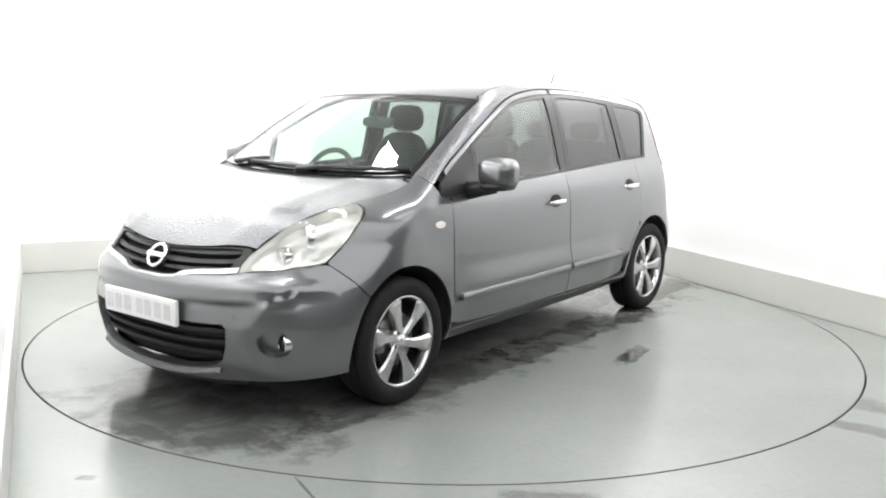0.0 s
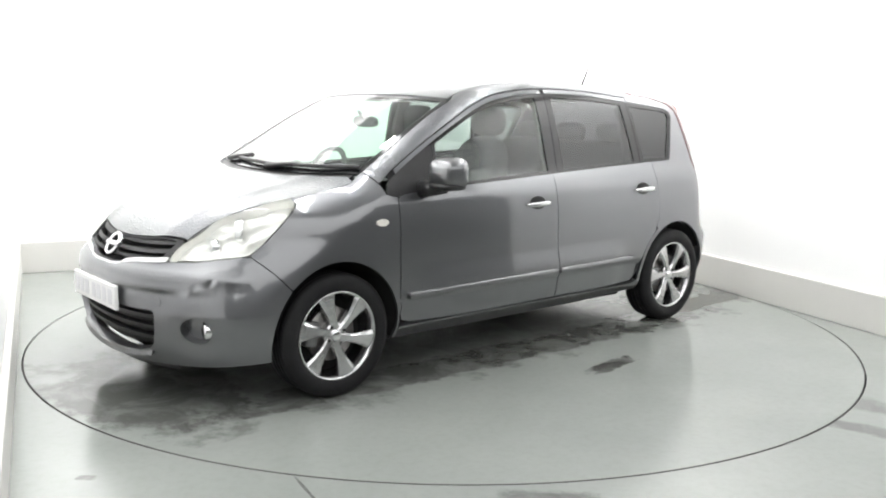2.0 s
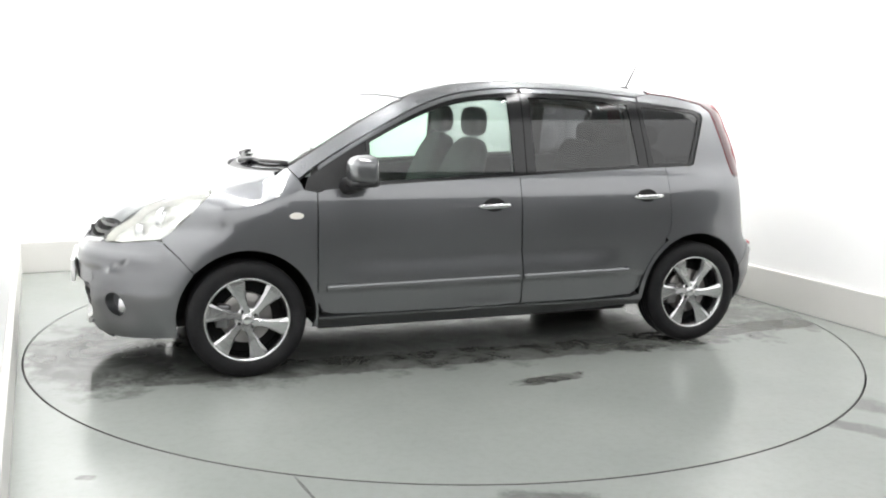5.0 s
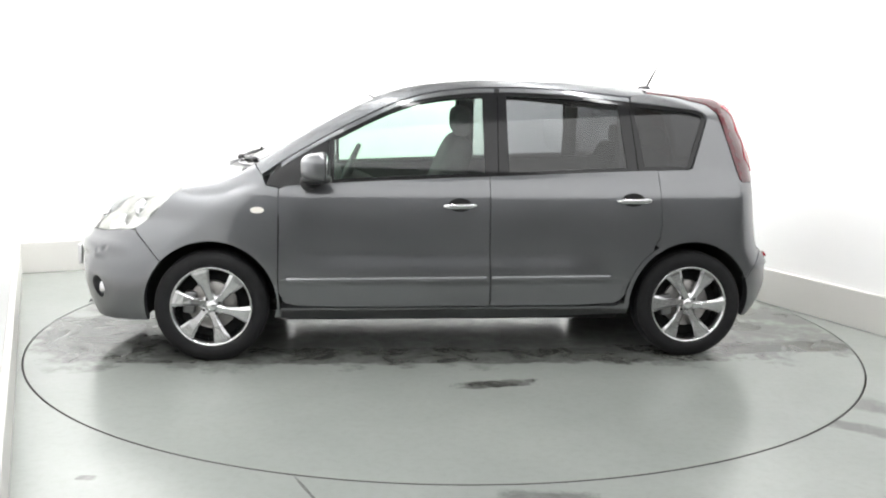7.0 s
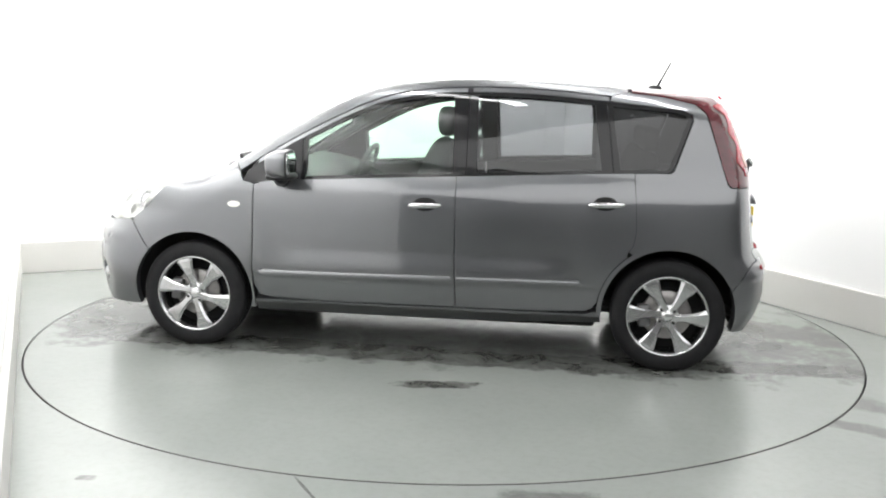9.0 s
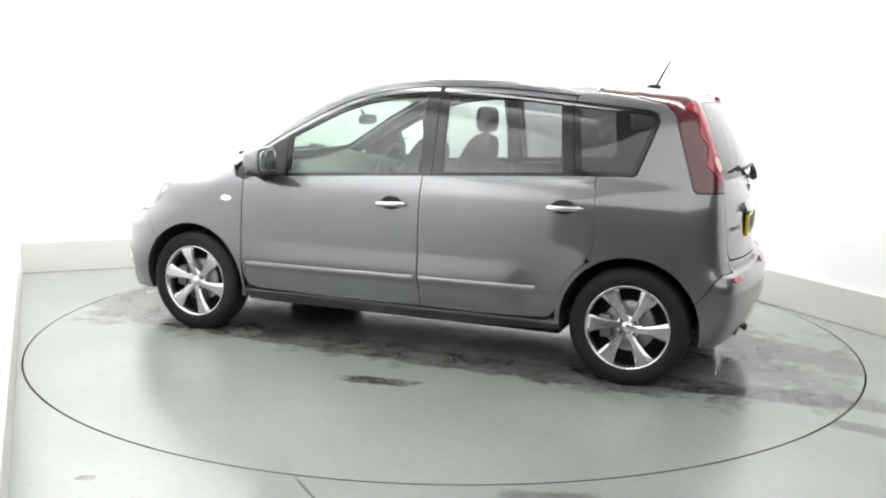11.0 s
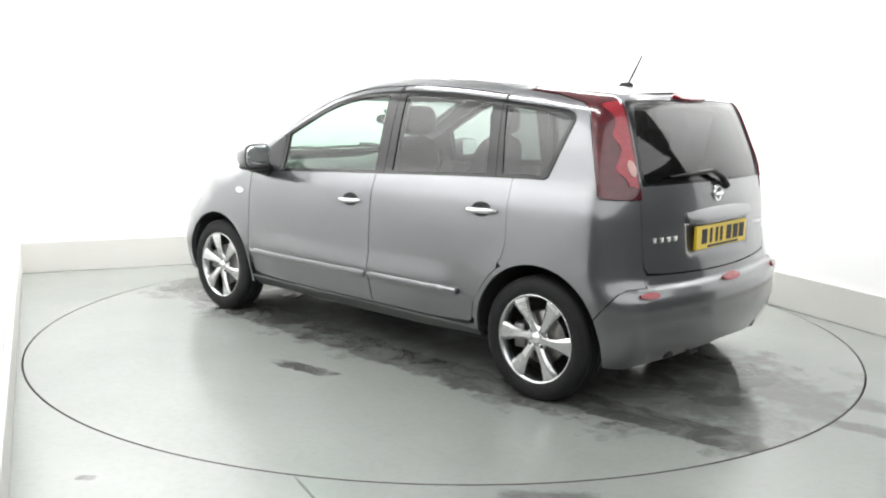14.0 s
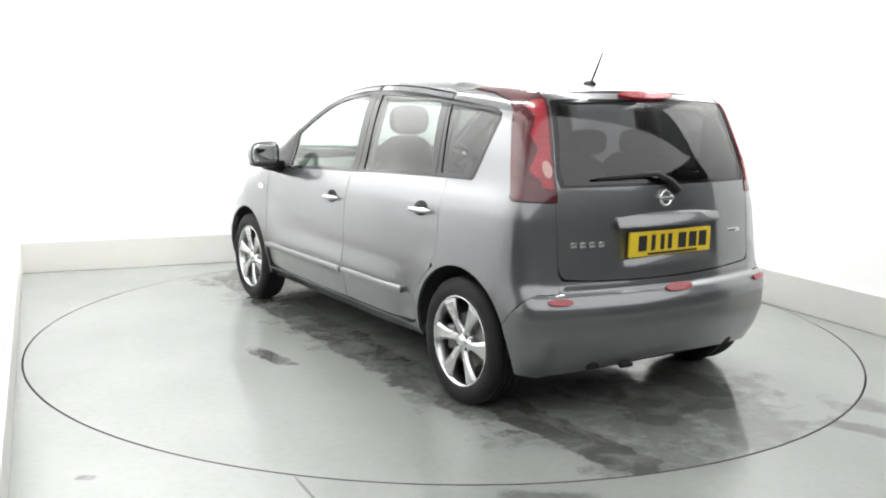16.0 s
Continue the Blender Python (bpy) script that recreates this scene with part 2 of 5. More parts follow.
        sr.inputs["From Min"].default_value, sr.inputs["From Max"].default_value = 0.36, 0.56
        sr.inputs["To Min"].default_value, sr.inputs["To Max"].default_value = 0.5, 1.0
        nt.links.new(st.outputs["Fac"], sr.inputs["Value"])
        mu = nt.nodes.new("ShaderNodeMath")
        mu.operation = "MULTIPLY"
        nt.links.new(tot, mu.inputs[0])
        nt.links.new(sr.outputs[0], mu.inputs[1])
        tot = mu.outputs[0]
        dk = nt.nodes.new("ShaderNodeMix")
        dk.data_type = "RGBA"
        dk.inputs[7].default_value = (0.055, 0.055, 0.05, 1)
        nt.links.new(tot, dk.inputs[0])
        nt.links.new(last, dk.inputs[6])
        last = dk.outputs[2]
        rr = node(nt, "ShaderNodeMix")
        rr.inputs[3].default_value = 0.06
        nt.links.new(tot, rr.inputs[0])
        nt.links.new(rough, rr.inputs[2])
        rough = rr.outputs[0]
    nt.links.new(last, b.inputs["Base Color"])
    nt.links.new(rough, b.inputs["Roughness"])
    bp = node(nt, "ShaderNodeBump", Strength=0.06, Distance=0.002)
    # standing water lies smooth
    calm = node(nt, "ShaderNodeMapRange")
    calm.inputs["To Min"].default_value, calm.inputs["To Max"].default_value = 0.06, 0.0
    nt.links.new(tot, calm.inputs["Value"])
    nt.links.new(calm.outputs[0], bp.inputs["Strength"])
    nt.links.new(fine.outputs["Fac"], bp.inputs["Height"])
    nt.links.new(bp.outputs["Normal"], b.inputs["Normal"])
    return m


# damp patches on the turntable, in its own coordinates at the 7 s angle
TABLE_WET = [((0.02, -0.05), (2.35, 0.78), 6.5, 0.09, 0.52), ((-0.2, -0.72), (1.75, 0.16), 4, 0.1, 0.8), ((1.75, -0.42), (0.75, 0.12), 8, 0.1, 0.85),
             ((0.27, -1.2), (0.19, 0.055), 14, 0.12, 0.9), ((-1.95, -0.35), (0.38, 0.5), 0, 0.1, 0.75), ((1.62, 0.35), (0.35, 0.42), 10, 0.1, 0.75)]
FLOOR_WET = [((2.05, -1.45), (0.5, 0.10), -38, 0.3, 0.5), ((1.85, -1.75), (0.35, 0.06), -35, 0.3, 0.5), ((0.38, -2.52), (0.17, 0.07), 0, 0.2, 0.65),
             ((-1.31, -2.41), (0.035, 0.022), 0, 0.2, 0.75), ((-0.49, -2.47), (0.11, 0.006), -62, 0.2, 0.8), ((2.1, 1.3), (0.45, 0.2), -65, 0.3, 0.45)]


def ring_bm(r0, r1, z, seg=160):
    bm = bmesh.new()
    a = [bm.verts.new((r0 * math.cos(2 * math.pi * i / seg), r0 * math.sin(2 * math.pi * i / seg), z)) for i in range(seg)]
    b = [bm.verts.new((r1 * math.cos(2 * math.pi * i / seg), r1 * math.sin(2 * math.pi * i / seg), z)) for i in range(seg)]
    for i in range(seg):
        j = (i + 1) % seg
        bm.faces.new((a[i], b[i], b[j], a[j]))
    return bm


def build_room():
    # floor with a round hole for the turntable
    bm = bmesh.new()
    seg = 160
    inner = [bm.verts.new((R_TABLE * math.cos(2 * math.pi * i / seg), R_TABLE * math.sin(2 * math.pi * i / seg), 0)) for i in range(seg)]
    deep = [bm.verts.new((v.co.x, v.co.y, -0.08)) for v in inner]
    outer = []
    for i in range(seg):
        c, s = math.cos(2 * math.pi * i / seg), math.sin(2 * math.pi * i / seg)
        k = 11.0 / max(abs(c), abs(s))
        outer.append(bm.verts.new((k * c, k * s, 0)))
    for i in range(seg):
        j = (i + 1) % seg
        bm.faces.new((inner[i], outer[i], outer[j], inner[j]))
        bm.faces.new((deep[i], inner[i], inner[j], deep[j]))
    tagged(part("floor", bm, floor_mat("damp_floor", FLOOR_WET), smooth=False), "pale grey damp resin studio floor with stains", kind="structure")
    pit = ring_bm(0.01, R_TABLE + 0.05, -0.078)
    tagged(part("turntable_pit", pit, LINER, smooth=False), "dark pit under the turntable", kind="structure")

    bay_box("wall_back", LEFT_A - 0.2, RIGHT_A + 0.2, BACK_B, BACK_B + 0.2, -0.05, WALL_H, WALL, "blank white painted studio back wall")
    bay_box("wall_left", LEFT_A - 0.2, LEFT_A, -2.6, BACK_B - 0.002, -0.05, WALL_H, WALL, "blank white painted studio side wall")
    bay_box("wall_right", RIGHT_A, RIGHT_A + 0.2, -2.2, BACK_B - 0.002, -0.05, WALL_H, WALL, "blank white painted studio side wall")
    # next six boxes: unseen walls and ceiling, placed to shape the car's reflections
    bay_box("wall_return_1", -9, LEFT_A - 0.203, -2.6, -2.4, -0.05, WALL_H, WALL, "unseen white wall beside the bay, added for reflections")
    bay_box("wall_return_2", RIGHT_A + 0.203, 9, -2.2, -2.0, -0.05, WALL_H, WALL, "unseen white wall beside the bay, added for reflections")
    bay_box("wall_front", -9, 9, -9.2, -9.0, -0.05, WALL_H, FAR_WALL, "unseen grey wall behind the viewpoint, added for reflections")
    bay_box("wall_side_1", -9.2, -9.0, -9.2, -2.4, -0.05, WALL_H, FAR_WALL, "unseen grey far side wall, added for reflections")
    bay_box("wall_side_2", 9.0, 9.2, -9.2, -2.0, -0.05, WALL_H, FAR_WALL, "unseen grey far side wall, added for reflections")
    bay_box("ceiling", -9.2, 9.2, -9.2, BACK_B + 0.2, WALL_H + 0.002, WALL_H + 0.2, CEILING, "unseen grey ceiling, added for reflections")
    t = 0.035
    bay_box("baseboard_back", LEFT_A + 0.002, RIGHT_A - 0.002, BACK_B - t, BACK_B - 0.001, 0.0, SKIRT_H, SKIRT, "off-white painted plinth board along the wall", 0.006)
    bay_box("baseboard_left", LEFT_A + 0.001, LEFT_A + t, -2.6, BACK_B - t - 0.002, 0.0, SKIRT_H, SKIRT, "off-white painted plinth board along the wall", 0.006)
    bay_box("baseboard_right", RIGHT_A - t, RIGHT_A - 0.001, -2.2, BACK_B - t - 0.002, 0.0, SKIRT_H, SKIRT, "off-white painted plinth board along the wall", 0.006)
    # added lamps, no fixture known: shielded washers turned to the three bay walls and a bank over the open side; two
    # tubes over the turntable
    top = WALL_H - 0.10
    for (a, b), (da, db) in (((0, 1.75), (0, 1)), ((-1.6, 0), (-1, 0)), ((1.6, 0), (1, 0))):
        eye = bay(a, b, top)
        area_light("wall_washer", look(eye, eye + bay(da, db, -0.36)), 4.6, 0.16, WALL_FILL)
    for a in (-0.75, 0.75):
        m = Matrix.Translation(bay(a, -0.6, top + 0.06)) @ Matrix.Rotation(radians(BAY + 90), 4, "Z")
        area_light("ceiling_tube_light", m, 2.6, 0.12, TUBE)
    eye = bay(0.4, -4.3, top - 0.25)
    area_light("ceiling_bank_front", look(eye, eye + bay(0, 0.16, -1)), 7.5, 3.0, FRONT_FILL)


def build_turntable():
    r = R_TABLE - 0.006
    table = new("turntable")
    tagged(table, "round grey car turntable, wet and stained, flush with the floor", "turntable")
    deck = ring_bm(0.0005, r - 0.005, 0.0, 160)
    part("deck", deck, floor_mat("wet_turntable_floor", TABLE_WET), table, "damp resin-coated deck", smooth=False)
    bm = lathe([(r - 0.005, 0.0), (r - 0.003, 0.001), (r, 0.005), (r, 0.07)], 160)
    for v in bm.verts:
        v.co = Vector((v.co.x, v.co.z, -v.co.y))
    bmesh.ops.recalc_face_normals(bm, faces=bm.faces)
    part("edge_ring", bm, EDGE, table, "worn dark steel edge", smooth=False)
    return table


build_room()
turntable = build_turntable()

# ---------------------------------------------------------------- car body surface
# Car space: x from the nose (negative) to the tail, y negative on the passenger side, z up; the origin lies midway between the axles.


def curve(*pts):
    xs, ys = np.array([p[0] for p in pts], float), np.array([p[1] for p in pts], float)
    d = np.gradient(ys, xs)
    sl = np.diff(ys) / np.diff(xs)
    for i in range(1, len(xs) - 1):
        d[i] = 0 if sl[i - 1] * sl[i] <= 0 else 2 * sl[i - 1] * sl[i] / (sl[i - 1] + sl[i])
    d[0], d[-1] = sl[0], sl[-1]

    def f(q):
        q = np.clip(q, xs[0], xs[-1])
        i = np.clip(np.searchsorted(xs, q) - 1, 0, len(xs) - 2)
        h = xs[i + 1] - xs[i]
        t = (q - xs[i]) / h
        return ((1 + 2 * t) * (1 - t) ** 2) * ys[i] + t * (1 - t) ** 2 * h * d[i] + t * t * (3 - 2 * t) * ys[i + 1] + t * t * (t - 1) * h * d[i + 1]
    return f


TOP = curve((-2.2, 0.47), (-2.10, 0.595), (-2.03, 0.685), (-1.92, 0.785), (-1.80, 0.865), (-1.62, 0.938), (-1.44, 0.978), (-1.27, 1.012), (-1.1, 1.085), (-0.95, 1.165),
            (-0.8, 1.252), (-0.65, 1.335), (-0.5, 1.41), (-0.35, 1.464), (-0.2, 1.497), (0.0, 1.520), (0.2, 1.531), (0.5, 1.527), (0.8, 1.512),
            (1.1, 1.488), (1.4, 1.465), (1.6, 1.445), (2.2, 1.36))
BOW = curve((-2.2, 0.05), (-1.7, 0.06), (-1.3, 0.10), (-0.8, 0.10), (-0.4, 0.10), (0.0, 0.0), (2.2, 0.0))
CROWN = curve((-2.2, 0.10), (-1.4, 0.08), (-0.9, 0.03), (-0.5, 0.05), (0.0, 0.08), (1.4, 0.08), (2.2, 0.10))
SIDE = curve((0.0, 0.72), (0.16, 0.77), (0.26, 0.808), (0.31, 0.822), (0.42, 0.84), (0.6, 0.846), (0.75, 0.842), (0.88, 0.828), (0.97, 0.80), (1.03, 0.775), (1.2, 0.73), (1.34, 0.688),
             (1.42, 0.655), (1.52, 0.60), (1.7, 0.50))
FRONT = curve((0.0, -1.93), (0.14, -2.01), (0.2, -2.055), (0.3, -2.09), (0.4, -2.108), (0.5, -2.11), (0.58, -2.10), (0.66, -2.07), (0.75, -2.01), (1.7, -1.5))
REAR = curve((0.0, 1.70), (0.16, 1.77), (0.24, 1.825), (0.32, 1.862), (0.42, 1.885), (0.5, 1.88), (0.555, 1.855), (0.62, 1.82), (0.75, 1.80), (0.9, 1.785), (1.0, 1.77), (1.08, 1.752),
             (1.22, 1.70), (1.36, 1.638), (1.44, 1.592), (1.7, 1.35))


def smax(a, b, k):
    h = np.maximum(k - np.abs(a - b), 0.0) / k
    return np.maximum(a, b) + h * h * k * 0.25


def body(x, y, z):
    """Negative inside the car's outer skin, positive outside."""
    y = np.abs(y)
    taper = 1 - 0.012 * ((x - 0.1) / 1.4) ** 2 - 0.05 * np.clip((x - 1.0) / 0.9, 0, 1) ** 2
    flare = 0.016 * (np.exp(-(((x + 1.3) ** 2 + (z - 0.3) ** 2) / 0.42 ** 2) ** 3) + np.exp(-(((x - 1.3) ** 2 + (z - 0.3) ** 2) / 0.42 ** 2) ** 3))
    side = y - SIDE(z) * taper - flare
    top = z - (TOP(x - BOW(x) * y * y) - CROWN(x) * y * y)
    front = (FRONT(z) + (0.56 + 0.30 * np.clip((z - 0.45) / 0.3, 0, 1)) * y ** 2.7) - x
    rear = x - (REAR(z) - 0.20 * y * y)
    g = smax(top, front, 0.07)
    g = smax(g, rear, 0.06)
    k = np.where(x < -1.2, 0.16, np.where(x < -0.6, 0.16 - 0.06 * (x + 1.2) / 0.6, 0.10))
    k = np.where(x > 1.2, 0.10 + 0.05 * np.clip((x - 1.2) / 0.5, 0, 1), k)
    return smax(g, side, k)


def solve(p0, p1):
    """First crossing of the skin from p0 (inside) to p1 (outside), row by row."""
    p0, p1 = np.atleast_2d(np.asarray(p0, float)), np.atleast_2d(np.asarray(p1, float))
    lo, hi = np.zeros(len(p0)), np.ones(len(p0))
    for _ in range(26):
        m = (lo + hi) / 2
        q = p0 + (p1 - p0) * m[:, None]
        inside = body(q[:, 0], q[:, 1], q[:, 2]) < 0
        lo, hi = np.where(inside, m, lo), np.where(inside, hi, m)
    return p0 + (p1 - p0) * hi[:, None]


def skin_normal(p):
    e = 1e-4
    g = np.stack([body(p[:, 0] + e, p[:, 1], p[:, 2]) - body(p[:, 0] - e, p[:, 1], p[:, 2]),
                  body(p[:, 0], p[:, 1] + e, p[:, 2]) - body(p[:, 0], p[:, 1] - e, p[:, 2]),
                  body(p[:, 0], p[:, 1], p[:, 2] + e) - body(p[:, 0], p[:, 1], p[:, 2] - e)], 1)
    return g / np.linalg.norm(g, axis=1)[:, None]


def at_side(x, z):
    return solve((x, -0.0, z), (x, -1.2, z))[0]


def at_top(x, y):
    return solve((x, y, 0.4), (x, y, 1.8))[0]


def at_front(y, z):
    return solve((-1.2, y, z), (-2.4, y, z))[0]


def at_rear(y, z):
    return solve((1.0, y, z), (2.3, y, z))[0]


CENTRE = {"front": (-1.25, 0.0), "rear": (1.05, 0.0)}


def to2d(p, mode):
    p = np.atleast_2d(p)
    if mode == "side":
        return p[:, [0, 2]]
    if mode == "top":
        return p[:, [0, 1]]
    c = CENTRE[mode]
    s = -1 if mode == "front" else 1
    return np.stack([np.arctan2(p[:, 1] - c[1], s * (p[:, 0] - c[0])) * 0.85, p[:, 2]], 1)


def to3d(q, mode):
    n = len(q)
    z = np.zeros(n)
    if mode == "side":
        return solve(np.stack([q[:, 0], z, q[:, 1]], 1), np.stack([q[:, 0], z - 1.2, q[:, 1]], 1))
    if mode == "top":
        return solve(np.stack([q[:, 0], q[:, 1], z + 0.4], 1), np.stack([q[:, 0], q[:, 1], z + 1.8], 1))
    c = CENTRE[mode]
    s = -1 if mode == "front" else 1
    a = q[:, 0] / 0.85
    far = np.stack([c[0] + s * 1.8 * np.cos(a), c[1] + 1.8 * np.sin(a), q[:, 1]], 1)
    return solve(np.stack([z + c[0], z + c[1], q[:, 1]], 1), far)


def dense(loop, step=0.02):
    out = []
    for a, b in zip(loop, np.roll(loop, -1, 0)):
        n = max(1, int(np.linalg.norm(b - a) / step))
        out += [a + (b - a) * i / n for i in range(n)]
    return np.array(out)


def soften(pts, times=2):
    """Round an open run of 2-D points by cutting its corners."""
    pts = [np.array(p, float) for p in pts]
    for _ in range(times):
        new_pts = [pts[0]]
        for a, b in zip(pts, pts[1:]):
            new_pts += [0.75 * a + 0.25 * b, 0.25 * a + 0.75 * b]
        pts = new_pts + [pts[-1]]
    return pts


def round_loop(pts, times=2):
    pts = [np.array(p, float) for p in pts]
    for _ in range(times):
        new_pts = []
        for a, b in zip(pts, pts[1:] + pts[:1]):
            new_pts += [0.75 * a + 0.25 * b, 0.25 * a + 0.75 * b]
        pts = new_pts
    return pts


def fill2d(loops, step):
    """Triangulate between loops (the first outside, the rest holes) with inner grid points."""
    verts, edges = [], []
    for lp in loops:
        n0 = len(verts)
        verts += [tuple(p) for p in lp]
        edges += [(n0 + i, n0 + (i + 1) % len(lp)) for i in range(len(lp))]
    allp = np.array(verts)
    lo, hi = allp.min(0), allp.max(0)
    gx, gy = np.meshgrid(np.arange(lo[0] + step / 2, hi[0], step), np.arange(lo[1] + step / 2, hi[1], step))
    grid = np.stack([gx.ravel(), gy.ravel()], 1)
    d = np.min(np.linalg.norm(grid[:, None, :] - allp[None, :, :], axis=2), axis=1) if len(grid) else np.zeros(0)
    grid = grid[d > step * 0.45]

    def inside(pts, lp):
        lp = np.array(lp)
        c = np.zeros(len(pts), bool)
        j = len(lp) - 1
        for i in range(len(lp)):
            xi, yi = lp[i]
            xj, yj = lp[j]
            if yi != yj:
                c ^= ((yi > pts[:, 1]) != (yj > pts[:, 1])) & (pts[:, 0] < (xj - xi) * (pts[:, 1] - yi) / (yj - yi) + xi)
            j = i
        return c
    keep = inside(grid, loops[0])
    for lp in loops[1:]:
        keep &= ~inside(grid, lp)
    verts += [tuple(p) for p in grid[keep]]
    vo, _, fo, *_ = delaunay_2d_cdt([Vector(v) for v in verts], edges, [], 0, 1e-6)
    v2 = np.array([tuple(v) for v in vo])
    tri = np.array([tuple(f) for f in fo if len(f) == 3])
    cen = v2[tri].mean(1)
    ok = inside(cen, loops[0])
    for lp in loops[1:]:
        ok &= ~inside(cen, lp)
    tri = tri[ok]
    a, b, c = v2[tri[:, 0]], v2[tri[:, 1]], v2[tri[:, 2]]
    ar = (b[:, 0] - a[:, 0]) * (c[:, 1] - a[:, 1]) - (b[:, 1] - a[:, 1]) * (c[:, 0] - a[:, 0])
    tri[ar < 0] = tri[ar < 0][:, ::-1]
    return v2, tri


def panel(name, outline, mode, material, parent, off=0.0, depth=0.016, holes=(), step=0.035, mirror=False, label="", shape=None):
    """A pressed panel on the car's skin inside a 3-D outline, with its edges turned in by depth. mirror: also on the other side."""
    loops = [dense(to2d(np.array(lp), mode), 0.018) for lp in (outline, *holes)]
    v2, tri = fill2d(loops, step)
    p = to3d(v2, mode)
    n = skin_normal(p)
    a, b, c = p[tri[:, 0]], p[tri[:, 1]], p[tri[:, 2]]
    fn = np.cross(b - a, c - a)
    if (fn * n[tri[:, 0]]).sum() < 0:
        tri = tri[:, ::-1]
    o = off if shape is None else off + shape(p)[:, None]
    outer = p + n * o
    edge = {}
    for t in tri:
        for i in range(3):
            edge[(t[i], t[(i + 1) % 3])] = 1
    rim = [(i, j) for i, j in edge if (j, i) not in edge]
    verts, faces = [tuple(v) for v in outer], [tuple(t) for t in tri]
    if depth:
        idx = {}
        for i in {k for e in rim for k in e}:
            idx[i] = len(verts)
            verts.append(tuple(outer[i]))
            verts.append(tuple(outer[i] - n[i] * depth))
        for i, j in rim:
            faces.append((idx[i], idx[i] + 1, idx[j] + 1, idx[j]))
    ns = n
    if shape is not None:
        t1 = np.cross(n, np.where(np.abs(n[:, 2:3]) < 0.8, [[0.0, 0.0, 1.0]], [[1.0, 0.0, 0.0]]))
        t1 /= np.linalg.norm(t1, axis=1)[:, None]
        t2 = np.cross(n, t1)
        e = 1e-3
        ns = n - ((shape(p + e * t1) - shape(p - e * t1)) / (2 * e))[:, None] * t1 - ((shape(p + e * t2) - shape(p - e * t2)) / (2 * e))[:, None] * t2
        ns /= np.linalg.norm(ns, axis=1)[:, None]
    shade = [tuple(v) for v in ns]
    if depth:
        turned = {}
        for i, j in rim:
            out = np.cross(outer[j] - outer[i], n[i]) * (1 if depth > 0 else -1)
            out /= np.linalg.norm(out) + 1e-12
            for k in (i, j):
                turned[k] = turned.get(k, 0) + out
        for i in idx:
            v = turned[i] / (np.linalg.norm(turned[i]) + 1e-12)
            shade += [tuple(v), tuple(v)]
    clear = material in (GLASS, PRIVACY, DARK_GLASS, CLEAR)
    made = [part_from(name, verts, faces, material, parent, label)]
    if mirror:
        made.append(part_from(name, [(x, -y, z) for x, y, z in verts], [f[::-1] for f in faces], material, parent, label))
    for k, ob in enumerate(made):
        ob.data.normals_split_custom_set_from_vertices([(x, -y, z) for x, y, z in shade] if k else shade)
        ob.visible_shadow = not clear
    return made


# ---------------------------------------------------------------- car lines
BELT = curve((-1.05, 0.925), (-0.82, 0.95), (-0.33, 0.977), (0.15, 0.999), (0.575, 1.018), (0.916, 1.032), (1.3, 1.045))
GLASS_TOP = curve((-1.02, 0.95), (-0.95, 1.0), (-0.82, 1.08), (-0.65, 1.175), (-0.48, 1.262), (-0.33, 1.33), (-0.18, 1.377), (-0.03, 1.402), (0.14, 1.416), (0.3, 1.42),
                  (0.58, 1.412), (0.9, 1.385), (1.2, 1.36), (1.4, 1.345))
ROOF_Y = curve((-0.6, 0.575), (-0.3, 0.56), (0.2, 0.545), (1.0, 0.53), (1.6, 0.52))
SCREEN_Y = curve((-1.2, 0.70), (-1.06, 0.684), (-0.855, 0.66), (-0.64, 0.63), (-0.40, 0.60))
HOOD_Y = curve((-2.1, 0.42), (-1.88, 0.483), (-1.79, 0.528), (-1.68, 0.58), (-1.54, 0.622), (-1.43, 0.652), (-1.2, 0.698), (-1.0, 0.71))
ARCH_R, AX_F, AX_R, HUB_Z = 0.345, -1.3, 1.3, 0.29


def arch(cx, a0, a1, r=ARCH_R, n=22, zc=0.305):
    return [(cx + r * math.cos(radians(a0 + (a1 - a0) * i / n)), zc + r * math.sin(radians(a0 + (a1 - a0) * i / n))) for i in range(n + 1)]


def side_line(pts):
    return [at_side(x, z) for x, z in pts]


def run(f, x0, x1, n=16):
    return [(x0 + (x1 - x0) * i / n, float(f(x0 + (x1 - x0) * i / n))) for i in range(n + 1)]


